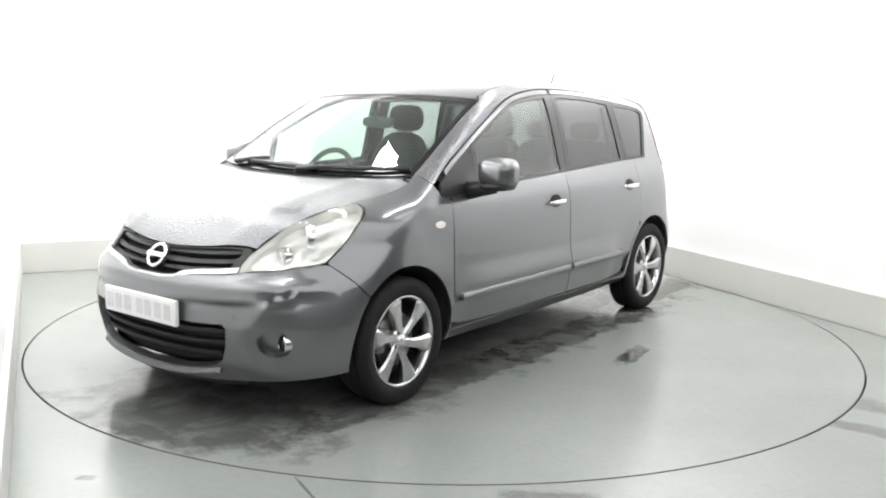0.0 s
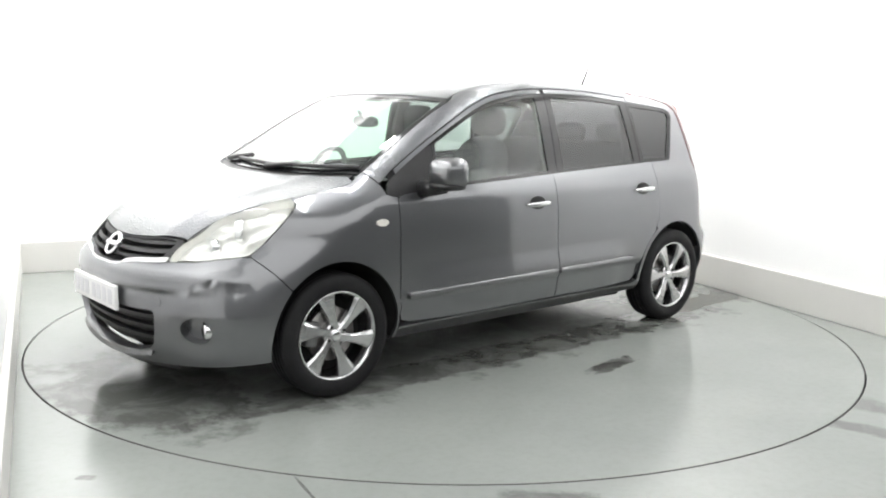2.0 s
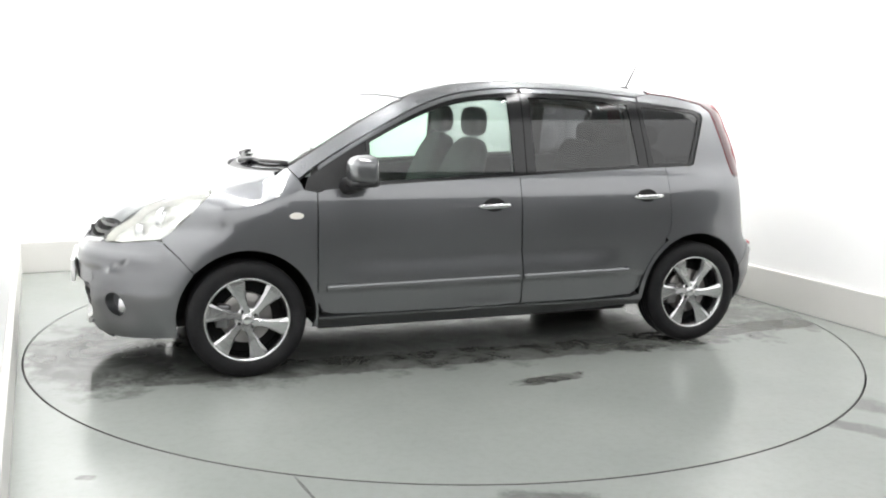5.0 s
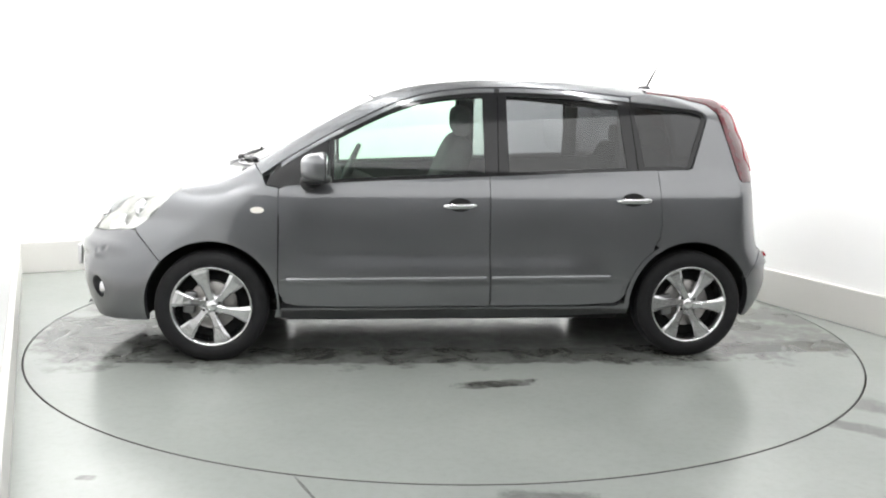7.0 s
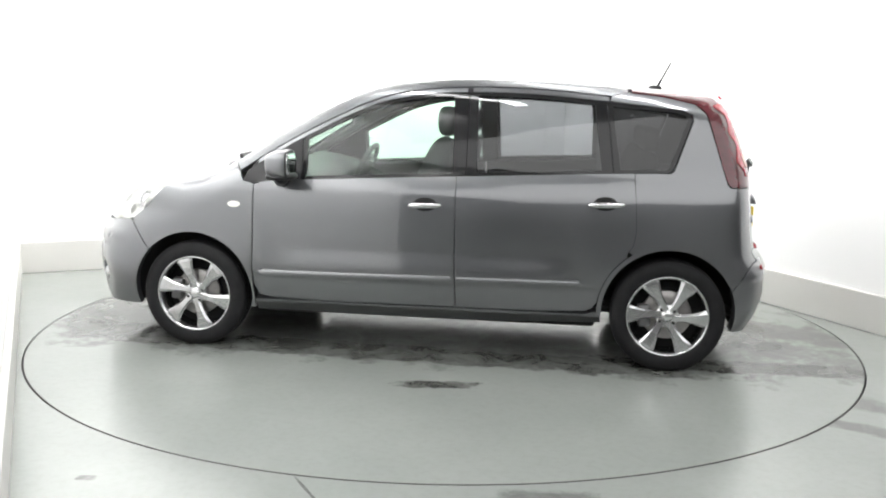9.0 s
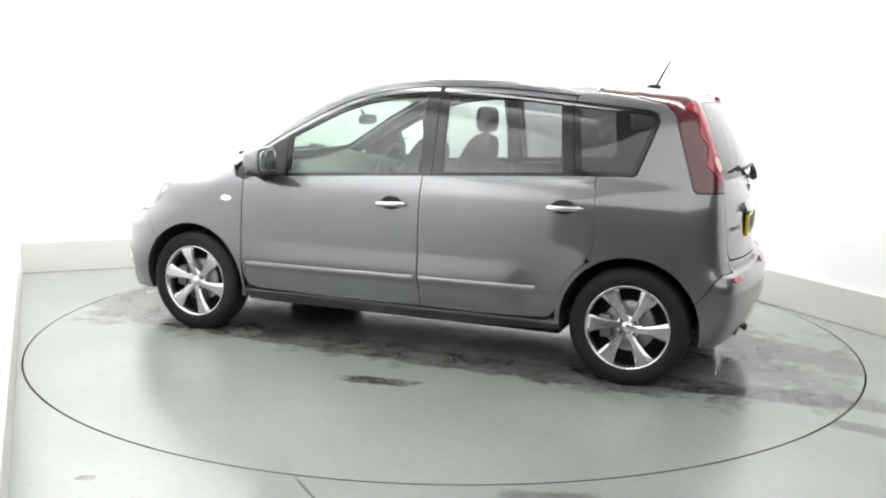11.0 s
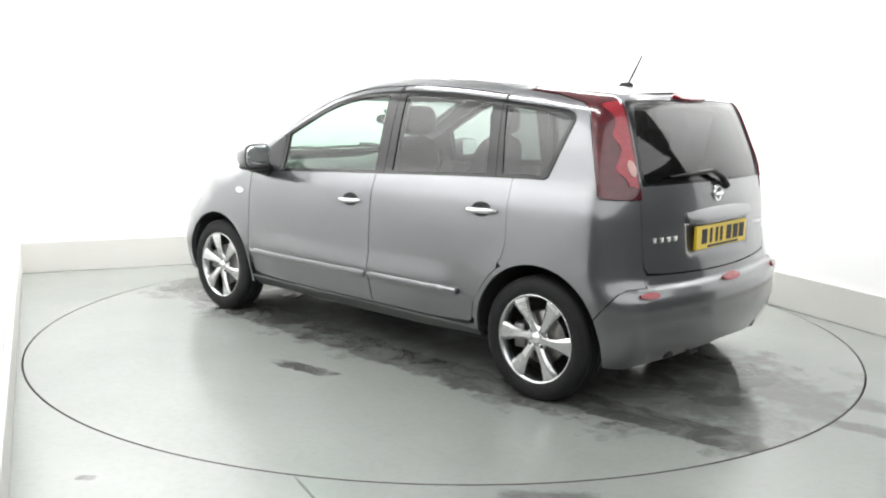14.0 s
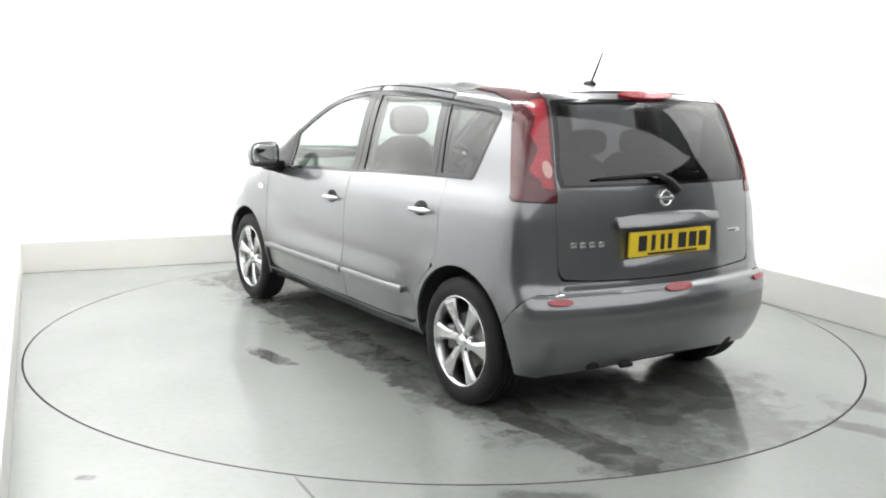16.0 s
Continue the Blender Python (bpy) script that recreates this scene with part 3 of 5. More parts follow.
def build_car():
    car = new("car")
    tagged(car, "grey metallic five-door hatchback, wet, on the turntable", "car")
    GAP = 0.002

    # ---- front wings
    hood_edge = [at_top(x, -float(HOOD_Y(x)) - GAP) for x in np.linspace(-1.445, -1.135, 12)] + [at_top(-1.10, -0.692), at_top(-1.075, -0.69)]
    lamp_back = [(-1.694, 0.702), (-1.624, 0.752), (-1.568, 0.81), (-1.50, 0.878), (-1.448, 0.918)]
    wing = side_line([(-1.552, 0.545), (-1.62, 0.622), (-1.692, 0.693)]) + side_line(lamp_back) + hood_edge
    pillar_x = -0.945
    wing += side_line([(-1.03, 0.985), (-1.01, 0.94), (pillar_x, 0.925), (pillar_x - 0.004, 0.7), (pillar_x - 0.008, 0.45), (pillar_x, 0.32), (pillar_x, 0.235), (-0.972, 0.235)])
    wing += side_line(arch(AX_F, -10, 136)[1:-1])
    panel("front_wing", wing, "side", PAINT, car, mirror=True)

    # ---- doors
    d0, d1, d2 = -0.9405, 0.172, 1.10
    bot = 0.298
    front_door = side_line([(d0, 0.922)] + run(lambda x: BELT(x) - 0.006, -0.90, d1 - GAP, 20) + [(d1 - GAP, 0.6), (d1 + 0.008, bot + 0.03), (d1 + 0.004, bot), (-0.3, bot - 0.004), (-0.86, bot - 0.002),
                            (-0.915, bot + 0.012), (d0 - 0.006, 0.37), (d0 - 0.006, 0.45), (d0 - 0.002, 0.7)])
    def tuck(p):
        x, z = p[:, 0], p[:, 2]
        reach = 1 / (1 + np.exp(-(x + 0.80) / 0.05)) / (1 + np.exp((x - 0.74) / 0.04))
        u = np.clip((0.60 - z) / 0.13, 0, 1)
        return 0.020 * u * u * (3 - 2 * u) * reach - 0.014 / (1 + np.exp((z - 0.425) / 0.006))

    panel("front_door", front_door, "side", PAINT, car, mirror=True, shape=tuck, step=0.024)
    arc = [q for q in arch(AX_R, 178, 122, 0.372)]
    rear_door = side_line([(d1 + GAP, float(BELT(d1)) - 0.006)] + run(lambda x: BELT(x) - 0.006, d1 + 0.05, d2 - GAP, 18) + [(d2 + 0.012, 0.86), (d2 + 0.018, 0.74), (d2 + 0.005, 0.665), (d2 - 0.02, 0.63)]
                          + arc[::-1][2:-2] + [(0.905, bot + 0.02), (0.87, bot), (0.5, bot), (d1 + 0.014, bot), (d1 + 0.014, bot + 0.03), (d1 + GAP + 0.002, 0.6)])
    panel("rear_door", rear_door, "side", PAINT, car, mirror=True, shape=tuck, step=0.024)

    # ---- sill
    sill = side_line([(pillar_x + 0.006, bot - 0.012), (-0.5, bot - 0.012), (0.87, bot - 0.010), (0.925, bot + 0.008), (0.951, 0.285), (0.953, 0.235), (0.5, 0.205), (-0.4, 0.200), (pillar_x + 0.006, 0.205)])
    panel("sill", sill, "side", PAINT, car, off=0.004, depth=0.06, mirror=True, step=0.018, shape=lambda p: -0.035 * np.clip((0.275 - p[:, 2]) / 0.075, 0, 1) ** 0.8)

    # ---- door mouldings
    for x0, x1 in ((-0.905, 0.155), (0.187, 0.835)):
        z0 = 0.452 + (x0 + 0.9) * 0.0085
        z1 = 0.452 + (x1 + 0.9) * 0.0085
        n = 20
        loop = [(x0 + (x1 - x0) * i / n, z0 + (z1 - z0) * i / n + 0.006) for i in range(n + 1)] + [(x1 - (x1 - x0) * i / n, z1 + (z0 - z1) * i / n - 0.026) for i in range(n + 1)]
        panel("door_moulding", side_line(loop), "side", PAINT, car, off=0.033, depth=0.036, mirror=True, step=0.0075,
              shape=lambda p: -0.006 * ((p[:, 2] - 0.442 - (p[:, 0] + 0.9) * 0.0085) / 0.016) ** 2)

    # ---- quarter panel
    lamp_front = [(1.07, 1.446), (1.24, 1.427), (1.40, 1.390), (1.452, 1.345), (1.50, 1.20), (1.548, 1.05), (1.570, 0.985), (1.585, 0.970)]
    tail_low = [at_rear(-0.612, 0.965)]
    tg_edge = [at_rear(-0.615, z) for z in np.linspace(0.94, 0.66, 8)]
    quarter = side_line([(d2 + GAP, 1.0315), (d2 + GAP + 0.012, 0.86), (d2 + GAP + 0.018, 0.74), (d2 + GAP + 0.006, 0.665), (d2 - 0.014, 0.632)] + arch(AX_R, 122, 60, 0.372, 12)[:1] + arch(AX_R, 120, 24, ARCH_R, 20))
    quarter += side_line([(1.66, 0.50), (1.70, 0.56)])
    quarter_rear = [at_rear(y, 0.5825) for y in (-0.72, -0.67, -0.62)]
    quarter += quarter_rear + tg_edge[::-1] + tail_low + side_line(lamp_front[::-1])
    quarter += side_line([(0.968, 1.428), (0.963, 1.402)] + [(1.335, 1.362), (1.385, 1.342), (1.393, 1.31), (1.302, 1.048), (1.282, 1.035), (1.2, 1.0355)])
    panel("quarter_panel", quarter, "side", PAINT, car, mirror=True)

    lip = arch(AX_R, 119, 184, 0.3685, 16) + arch(AX_R, 184, 119, ARCH_R, 16)
    panel("arch_lip", side_line(lip), "side", PAINT, car, off=0.001, mirror=True, step=0.012)

    # ---- windscreen pillar and roof rail
    low = [(x, float(GLASS_TOP(x)) + 0.050) for x in np.linspace(-0.985, 0.962, 44)]
    high = [at_top(x, -float(SCREEN_Y(x)) - 0.004) for x in np.linspace(-1.07, -0.45, 20)] + [at_top(x, -float(ROOF_Y(x)) - 0.004) for x in np.linspace(-0.40, 1.055, 30)]
    rail = side_line(low) + [at_side(1.055, 1.444)] + high[::-1] + side_line([(-1.03, 0.995)])
    panel("roof_rail", rail, "side", RAINED, car, depth=0.03, mirror=True)

    # ---- body-coloured door frames with a dark seal behind
    for x0, x1 in ((-0.93, 0.205), (0.235, 0.955)):
        xs = np.linspace(x0, x1, 30)
        loop = [(x, float(GLASS_TOP(x)) + 0.0205) for x in xs] + [(x, float(GLASS_TOP(x)) + 0.042) for x in xs[::-1]]
        panel("door_frame", side_line(loop), "side", PAINT, car, off=0.001, mirror=True, step=0.02)
    xs = np.linspace(-0.97, 0.96, 40)
    panel("door_seal", side_line([(x, float(GLASS_TOP(x)) + 0.012) for x in xs] + [(x, float(GLASS_TOP(x)) + 0.056) for x in xs[::-1]]), "side", LINER, car, off=-0.012, depth=0.0, mirror=True)

    # ---- side glass with black surround
    sail = side_line([(-1.005, 0.942), (pillar_x, 0.93), (-0.68, 0.960), (-0.68, 1.168)] + [(x, float(GLASS_TOP(x)) + 0.02) for x in np.linspace(-0.72, -0.985, 10)])
    panel("mirror_sail", sail, "side", BLACK, car, off=-0.001, mirror=True)

    def window(name, loop, inner, glass, label=""):
        panel(name + "_trim", side_line(loop), "side", GLOSS_BLACK, car, off=-0.003, holes=[side_line(inner)], depth=0.02, mirror=True)
        panel(name, side_line(inner), "side", glass, car, off=-0.008, depth=0.0, mirror=True, step=0.03, label=label)

    up = lambda x0, x1, d, n=18: [(x, float(GLASS_TOP(x)) + d) for x in np.linspace(x0, x1, n)]
    lowline = lambda x0, x1, d, n=18: [(x, float(BELT(x)) + d) for x in np.linspace(x0, x1, n)]
    window("front_window", up(-0.676, 0.218, 0.020) + lowline(0.218, -0.676, -0.003), up(-0.655, 0.138, 0.0) + lowline(0.148, -0.655, 0.013), GLASS, "green-tinted front side glass")
    window("rear_window", up(0.222, 0.945, 0.020) + lowline(0.99, 0.222, -0.003), up(0.268, 0.885, -0.002) + lowline(0.93, 0.278, 0.012), PRIVACY, "dark privacy glass")
    q_out = up(0.949, 1.32, 0.018, 8) + [(1.372, 1.345), (1.386, 1.31), (1.295, 1.056), (1.275, 1.041)] + lowline(1.2, 0.994, -0.003, 6)
    q_in = up(0.972, 1.30, -0.004, 8) + [(1.352, 1.332), (1.362, 1.31), (1.272, 1.062), (1.25, 1.052)] + lowline(1.2, 1.028, 0.016, 6)
    window("quarter_window", q_out, q_in, DARK_GLASS, "dark privacy glass")

    # ---- bonnet
    nose = lambda y: -1.972 + 0.42 * y * y
    half = [(x, -float(HOOD_Y(x))) for x in np.linspace(-1.876, -1.14, 22)]
    front_edge = [(nose(y), y) for y in np.linspace(0.0, -0.46, 10)]
    back_edge = [(-1.285 + 0.34 * y * y, y) for y in np.linspace(-0.66, 0.0, 10)]
    h = front_edge + half + back_edge
    loop = h + [(x, -y) for x, y in h[::-1] if abs(y) > 1e-6]
    crease = lambda p: 0.007 * np.exp(-((np.abs(p[:, 1]) - 0.40 - 0.10 * (p[:, 0] + 1.6)) / 0.05) ** 2)
    panel("bonnet", [at_top(x, y) for x, y in loop], "top", RAINED, car, shape=crease, step=0.03)

    # ---- scuttle, windscreen, roof
    s = [(-1.278 + 0.34 * y * y, y) for y in np.linspace(0.66, -0.66, 20)] + [(-1.235 + 0.30 * y * y, y) for y in np.linspace(-0.66, 0.66, 20)]
    panel("scuttle", [at_top(x, y) for x, y in s], "top", BLACK, car, off=-0.012, depth=0.03)
    scr = [(-1.235 + 0.30 * y * y, y) for y in np.linspace(0.69, -0.69, 24)] + [(x, -float(SCREEN_Y(x)) + 0.004) for x in np.linspace(-1.06, -0.46, 16)]
    scr += [(-0.478 + 0.09 * y * y, y) for y in np.linspace(-0.592, 0.592, 20)] + [(x, float(SCREEN_Y(x)) - 0.004) for x in np.linspace(-0.46, -1.06, 16)]
    scr3 = [at_top(x, y) for x, y in scr]
    inner3 = [at_top(x, y) for x, y in [(-1.19 + 0.30 * y * y, y) for y in np.linspace(0.65, -0.65, 24)] + [(x, -float(SCREEN_Y(x)) + 0.03) for x in np.linspace(-1.04, -0.50, 16)]
              + [(-0.51 + 0.09 * y * y, y) for y in np.linspace(-0.565, 0.565, 20)] + [(x, float(SCREEN_Y(x)) - 0.03) for x in np.linspace(-0.50, -1.04, 16)]]
    panel("screen_surround", scr3, "top", GLOSS_BLACK, car, off=-0.004, holes=[inner3], depth=0.012)
    panel("windscreen", inner3, "top", GLASS, car, off=-0.005, depth=0.0, step=0.06, label="clear green-tinted windscreen")
    roof = [(-0.471 + 0.09 * y * y, y) for y in np.linspace(0.585, -0.585, 20)] + [(x, -float(ROOF_Y(x))) for x in np.linspace(-0.40, 1.50, 36)]
    roof += [(1.545 - 0.10 * y * y, y) for y in np.linspace(-0.52, 0.52, 16)] + [(x, float(ROOF_Y(x))) for x in np.linspace(1.50, -0.40, 36)]
    panel("roof", [at_top(x, y) for x, y in roof], "top", RAINED, car, step=0.05)
    return car


car = build_car()


def lifted(p, d):
    p = np.atleast_2d(p)
    return (p + skin_normal(p) * d)[0]


def build_front(car):
    # ---- front lamps
    def lamp_loop(grow=0.0):
        bottom = [at_front(-0.462, 0.668), at_front(-0.57, 0.674)] + side_line([(-1.82, 0.686), (-1.76, 0.694), (-1.73, 0.699), (-1.700, 0.706)])
        back = side_line([(-1.628, 0.756), (-1.572, 0.813), (-1.504, 0.881), (-1.453, 0.920)])
        top = [at_top(x, -float(HOOD_Y(x)) - 0.006) for x in np.linspace(-1.447, -1.872, 12)]
        inner = [at_front(-0.480, 0.735), at_front(-0.470, 0.70)]
        return bottom + back + top + inner
    for lens in panel("headlamp", lamp_loop(), "front", CLEAR, car, off=0.001, depth=0.01, mirror=True, step=0.03, label="clear headlamp lens over a bright reflector"):
        lens.visible_shadow = False
    bowl = panel("lamp_housing", lamp_loop(), "front", LAMP_BOWL, car, off=-0.05, depth=-0.046, mirror=True, step=0.025,
                 shape=lambda p: 0.012 * np.sin(p[:, 1] * 45 + p[:, 2] * 20) * np.sin(p[:, 2] * 50))
    for sgn in (-1, 1):
        base = at_front(-0.55, 0.722)
        c = Vector((base[0] + 0.055, sgn * 0.552, 0.722))
        bm = lathe([(0.001, -0.006), (0.022, -0.002), (0.030, 0.006), (0.034, 0.004), (0.038, 0.008), (0.038, 0.04)], 28)
        bmesh.ops.transform(bm, matrix=Matrix.Translation(c) @ Matrix.Rotation(radians(-90 + (-sgn) * -12), 4, "Z"), verts=bm.verts)
        part("lamp_projector", bm, CHROME, car, "round grey headlamp projector")
        b2 = side_line([(-1.70, 0.79)])[0]
        c2 = Vector((b2[0] + 0.03, sgn * (abs(b2[1]) - 0.085), 0.785))
        bm = lathe([(0.002, 0.028), (0.03, 0.02), (0.055, 0.0), (0.062, -0.015), (0.066, -0.012), (0.066, 0.02)], 28)
        bmesh.ops.transform(bm, matrix=Matrix.Translation(c2) @ Matrix.Rotation(radians(-90 + sgn * 35), 4, "Z"), verts=bm.verts)
        part("lamp_reflector", bm, CHROME, car, "bright headlamp reflector bowl")

    # ---- grille
    def grille(k=0.0):
        top = [at_top(-1.972 + 0.42 * y * y - 0.005, y) for y in np.linspace(-0.46, 0.46, 24)]
        low_r = [(0.474, 0.745), (0.462, 0.70), (0.455, 0.668), (0.315, 0.660), (0.21, 0.644), (0.165, 0.624), (0.09, 0.616)]
        right = [at_front(y, z) for y, z in low_r]
        left = [at_front(-y, z) for y, z in low_r[::-1]]
        return top + right + left
    panel("grille_back", grille(), "front", LINER, car, off=-0.05, depth=0.0)
    for z0, z1, y1 in ((0.742, 0.757, 0.455), (0.706, 0.721, 0.45), (0.676, 0.689, 0.43)):
        ys = np.linspace(-y1, y1, 24)
        loop = [at_front(y, z0 - 0.02 * (1 - (y / y1) ** 2)) for y in ys] + [at_front(y, z1 - 0.02 * (1 - (y / y1) ** 2)) for y in ys[::-1]]
        panel("grille_bar", loop, "front", BLACK, car, off=-0.014, depth=0.03)
    panel("grille_frame", grille(), "front", BLACK, car, off=-0.004, depth=0.05, holes=[[q for q in shrink_front(grille(), 0.93, 0.86)]], label="dark grille frame")

    # highlight along the bumper's upper lip, laid on as a silver strip
    lips = [(0.468, 0.672), (0.40, 0.664), (0.315, 0.657), (0.26, 0.650), (0.21, 0.641), (0.165, 0.621), (0.09, 0.613)]
    lip_top = [at_front(-y, z + 0.008) for y, z in lips] + [at_front(y, z + 0.008) for y, z in lips[::-1]]
    lip_low = [at_front(y, z - 0.012) for y, z in lips] + [at_front(-y, z - 0.012) for y, z in lips[::-1]]
    panel("grille_lip", lip_top + lip_low, "front", HANDLE, car, off=0.008, depth=0.02, step=0.01, label="silver strip standing for the reflection on the bumper lip")

    # ---- round badge
    bx = at_front(0.0, 0.690)[0]
    face = Matrix.Translation((bx - 0.006, 0, 0.692)) @ Matrix.Rotation(radians(-90), 4, "Z") @ Matrix.Rotation(radians(-32), 4, "X")
    bm = lathe([(0.058, 0.012), (0.060, -0.004), (0.056, -0.012), (0.048, -0.012), (0.044, -0.004), (0.044, 0.012)], 36)
    bmesh.ops.transform(bm, matrix=face, verts=bm.verts)
    part("badge_ring", bm, CHROME, car, "round chrome badge ring")
    bm = box_bm(-0.066, 0.066, -0.016, 0.006, -0.012, 0.012, 0.005)
    bmesh.ops.transform(bm, matrix=face, verts=bm.verts)
    part("badge_bar", bm, CHROME, car, "plain chrome badge bar")

    # ---- bumper
    seam = side_line([(-1.556, 0.5435), (-1.623, 0.6195), (-1.6955, 0.6905)])
    under_lamp = side_line([(-1.73, 0.693), (-1.76, 0.688), (-1.82, 0.680)]) + [at_front(-0.57, 0.668), at_front(-0.462, 0.662)]
    low_r = [(0.454, 0.662), (0.315, 0.654), (0.212, 0.638), (0.167, 0.618), (0.09, 0.610)]
    lip = [at_front(-y, z) for y, z in low_r] + [at_front(y, z) for y, z in low_r[::-1]]
    flip = lambda pts: [(x, -y, z) for x, y, z in pts][::-1]
    arch_f = side_line([(-1.630, 0.22)] + arch(AX_F, 195, 140, n=10)[0:])
    bottom = [at_front(y, 0.175 + 0.05 * abs(y)) for y in np.linspace(0.66, -0.66, 30)]
    near = seam + under_lamp
    loop = near + lip + flip(near) + flip(arch_f) + bottom + arch_f
    intake = [(-0.455, 0.452), (-0.468, 0.430), (-0.462, 0.36), (-0.435, 0.292), (-0.40, 0.268)] + [(y, 0.222 + 0.26 * y * y) for y in np.linspace(-0.34, 0.34, 14)] \
        + [(0.40, 0.268), (0.435, 0.292), (0.462, 0.36), (0.468, 0.430), (0.455, 0.452)] + [(y, 0.446 + 0.03 * y * y) for y in np.linspace(0.40, -0.40, 12)]
    intake3 = [at_front(y, z) for y, z in intake]
    fogs = []
    for sgn in (-1, 1):
        fogs.append([at_front(sgn * 0.648 + 0.066 * math.cos(t) * (1.0 if math.cos(t) * sgn < 0 else 0.85), 0.372 + 0.060 * math.sin(t)) for t in np.linspace(0, 2 * math.pi, 26)[:-1]])

    def press(p):
        g = -0.007 * np.exp(-((p[:, 2] - (0.526 + 0.06 * (np.abs(p[:, 1]) - 0.33) + 0.5 * np.clip(np.abs(p[:, 1]) - 0.6, 0, 1))) / 0.006) ** 2) * np.clip((0.70 - np.abs(p[:, 1])) / 0.04, 0, 1) * np.clip((np.abs(p[:, 1]) - 0.30) / 0.03, 0, 1)
        u = np.clip((p[:, 2] - 0.522) / 0.022, 0, 1)
        g = g + 0.012 * u * u * (3 - 2 * u) * np.clip((0.66 - p[:, 2]) / 0.10, 0, 1) * np.clip((0.70 - np.abs(p[:, 1])) / 0.06, 0, 1)
        g = g + 0.010 * np.exp(-((p[:, 2] - 0.60) / 0.03) ** 2) * np.clip((-1.7 - p[:, 0]) / 0.1, 0, 1)
        ring = np.hypot(np.abs(p[:, 1]) - 0.648, p[:, 2] - 0.372)
        return g - 0.014 * np.exp(-(ring / 0.10) ** 4)
    panel("front_bumper", loop, "front", PAINT, car, depth=0.035, holes=[intake3] + fogs, step=0.022, shape=press)
    panel("lower_intake", intake3, "front", LINER, car, off=-0.06, depth=0.0)
    for z in (0.405, 0.352, 0.30):
        w = 0.45 if z > 0.33 else 0.42
        ys = np.linspace(-w, w, 22)
        panel("intake_bar", [at_front(y, z - 0.009 + 0.05 * y * y) for y in ys] + [at_front(y, z + 0.009 + 0.05 * y * y) for y in ys[::-1]], "front", BLACK, car, off=-0.028, depth=0.03)
    panel("intake_lip", [at_front(y, 0.200 + 0.24 * y * y) for y in np.linspace(-0.42, 0.42, 24)] + [at_front(y, 0.216 + 0.25 * y * y) for y in np.linspace(0.42, -0.42, 24)], "front", PAINT, car,
          off=0.004, depth=0.014, step=0.01, shape=lambda p: 0.016 * np.clip((0.216 + 0.25 * p[:, 1] ** 2 - p[:, 2]) / 0.016, 0, 1))
    panel("chin_spoiler", [at_front(y, 0.135 + 0.06 * abs(y)) for y in np.linspace(-0.50, 0.50, 24)] + [at_front(y, 0.178 + 0.05 * abs(y)) for y in np.linspace(0.50, -0.50, 24)], "front", BLACK, car,
          off=-0.012, depth=0.05)
    # ---- fog lamps
    for sgn, lp in zip((-1, 1), fogs):
        panel("fog_lamp_recess", lp, "front", PAINT, car, off=-0.06, depth=-0.048)
        c = Vector(at_front(sgn * 0.648, 0.372))
        m = Matrix.Translation((c.x + 0.05, c.y, c.z)) @ Matrix.Rotation(radians(-90 + sgn * 18), 4, "Z")
        bm = lathe([(0.001, 0.012), (0.02, 0.010), (0.030, 0.0), (0.036, -0.008), (0.041, -0.010), (0.043, 0.0), (0.043, 0.03)], 28)
        bmesh.ops.transform(bm, matrix=m, verts=bm.verts)
        lamp = part("fog_lamp", bm, CHROME, car, "round chrome-rimmed fog lamp")
        bm = lathe([(0.0005, -0.016), (0.018, -0.014), (0.030, -0.008), (0.033, -0.004)], 24)
        bmesh.ops.transform(bm, matrix=m, verts=bm.verts)
        part("fog_lens", bm, GLOSS_BLACK, lamp, "dark fog lamp lens")
    # ---- towing-eye cover
    panel("towing_cover", [at_front(y, z) for y, z in round_loop([(-0.425, 0.468), (-0.50, 0.468), (-0.50, 0.512), (-0.425, 0.512)])], "front", PAINT, car, off=0.003, depth=0.01)
    # ---- number plate
    px = at_front(0.0, 0.485)[0] - 0.022
    bm = bmesh.new()
    box_bm(px, px + 0.02, -0.26, 0.26, 0.425, 0.538, 0.004, bm=bm)
    plate = part("front_plate", bm, PLATE_WHITE, car, "white number plate with glared-out characters", smooth=False)
    for i, y in enumerate((-0.205, -0.135, -0.065, -0.005, 0.085, 0.15, 0.215)):
        part("plate_bar", box_bm(px - 0.002, px + 0.001, y - 0.022, y + 0.022, 0.447, 0.516, 0.0), PLATE_GREY, plate, smooth=False)


def shrink_front(loop, ky, kz):
    q = np.array(loop)
    c = q.mean(0)
    out = []
    for x, y, z in q:
        out.append(at_front(c[1] + (y - c[1]) * ky, c[2] + (z - c[2]) * kz))
    return out


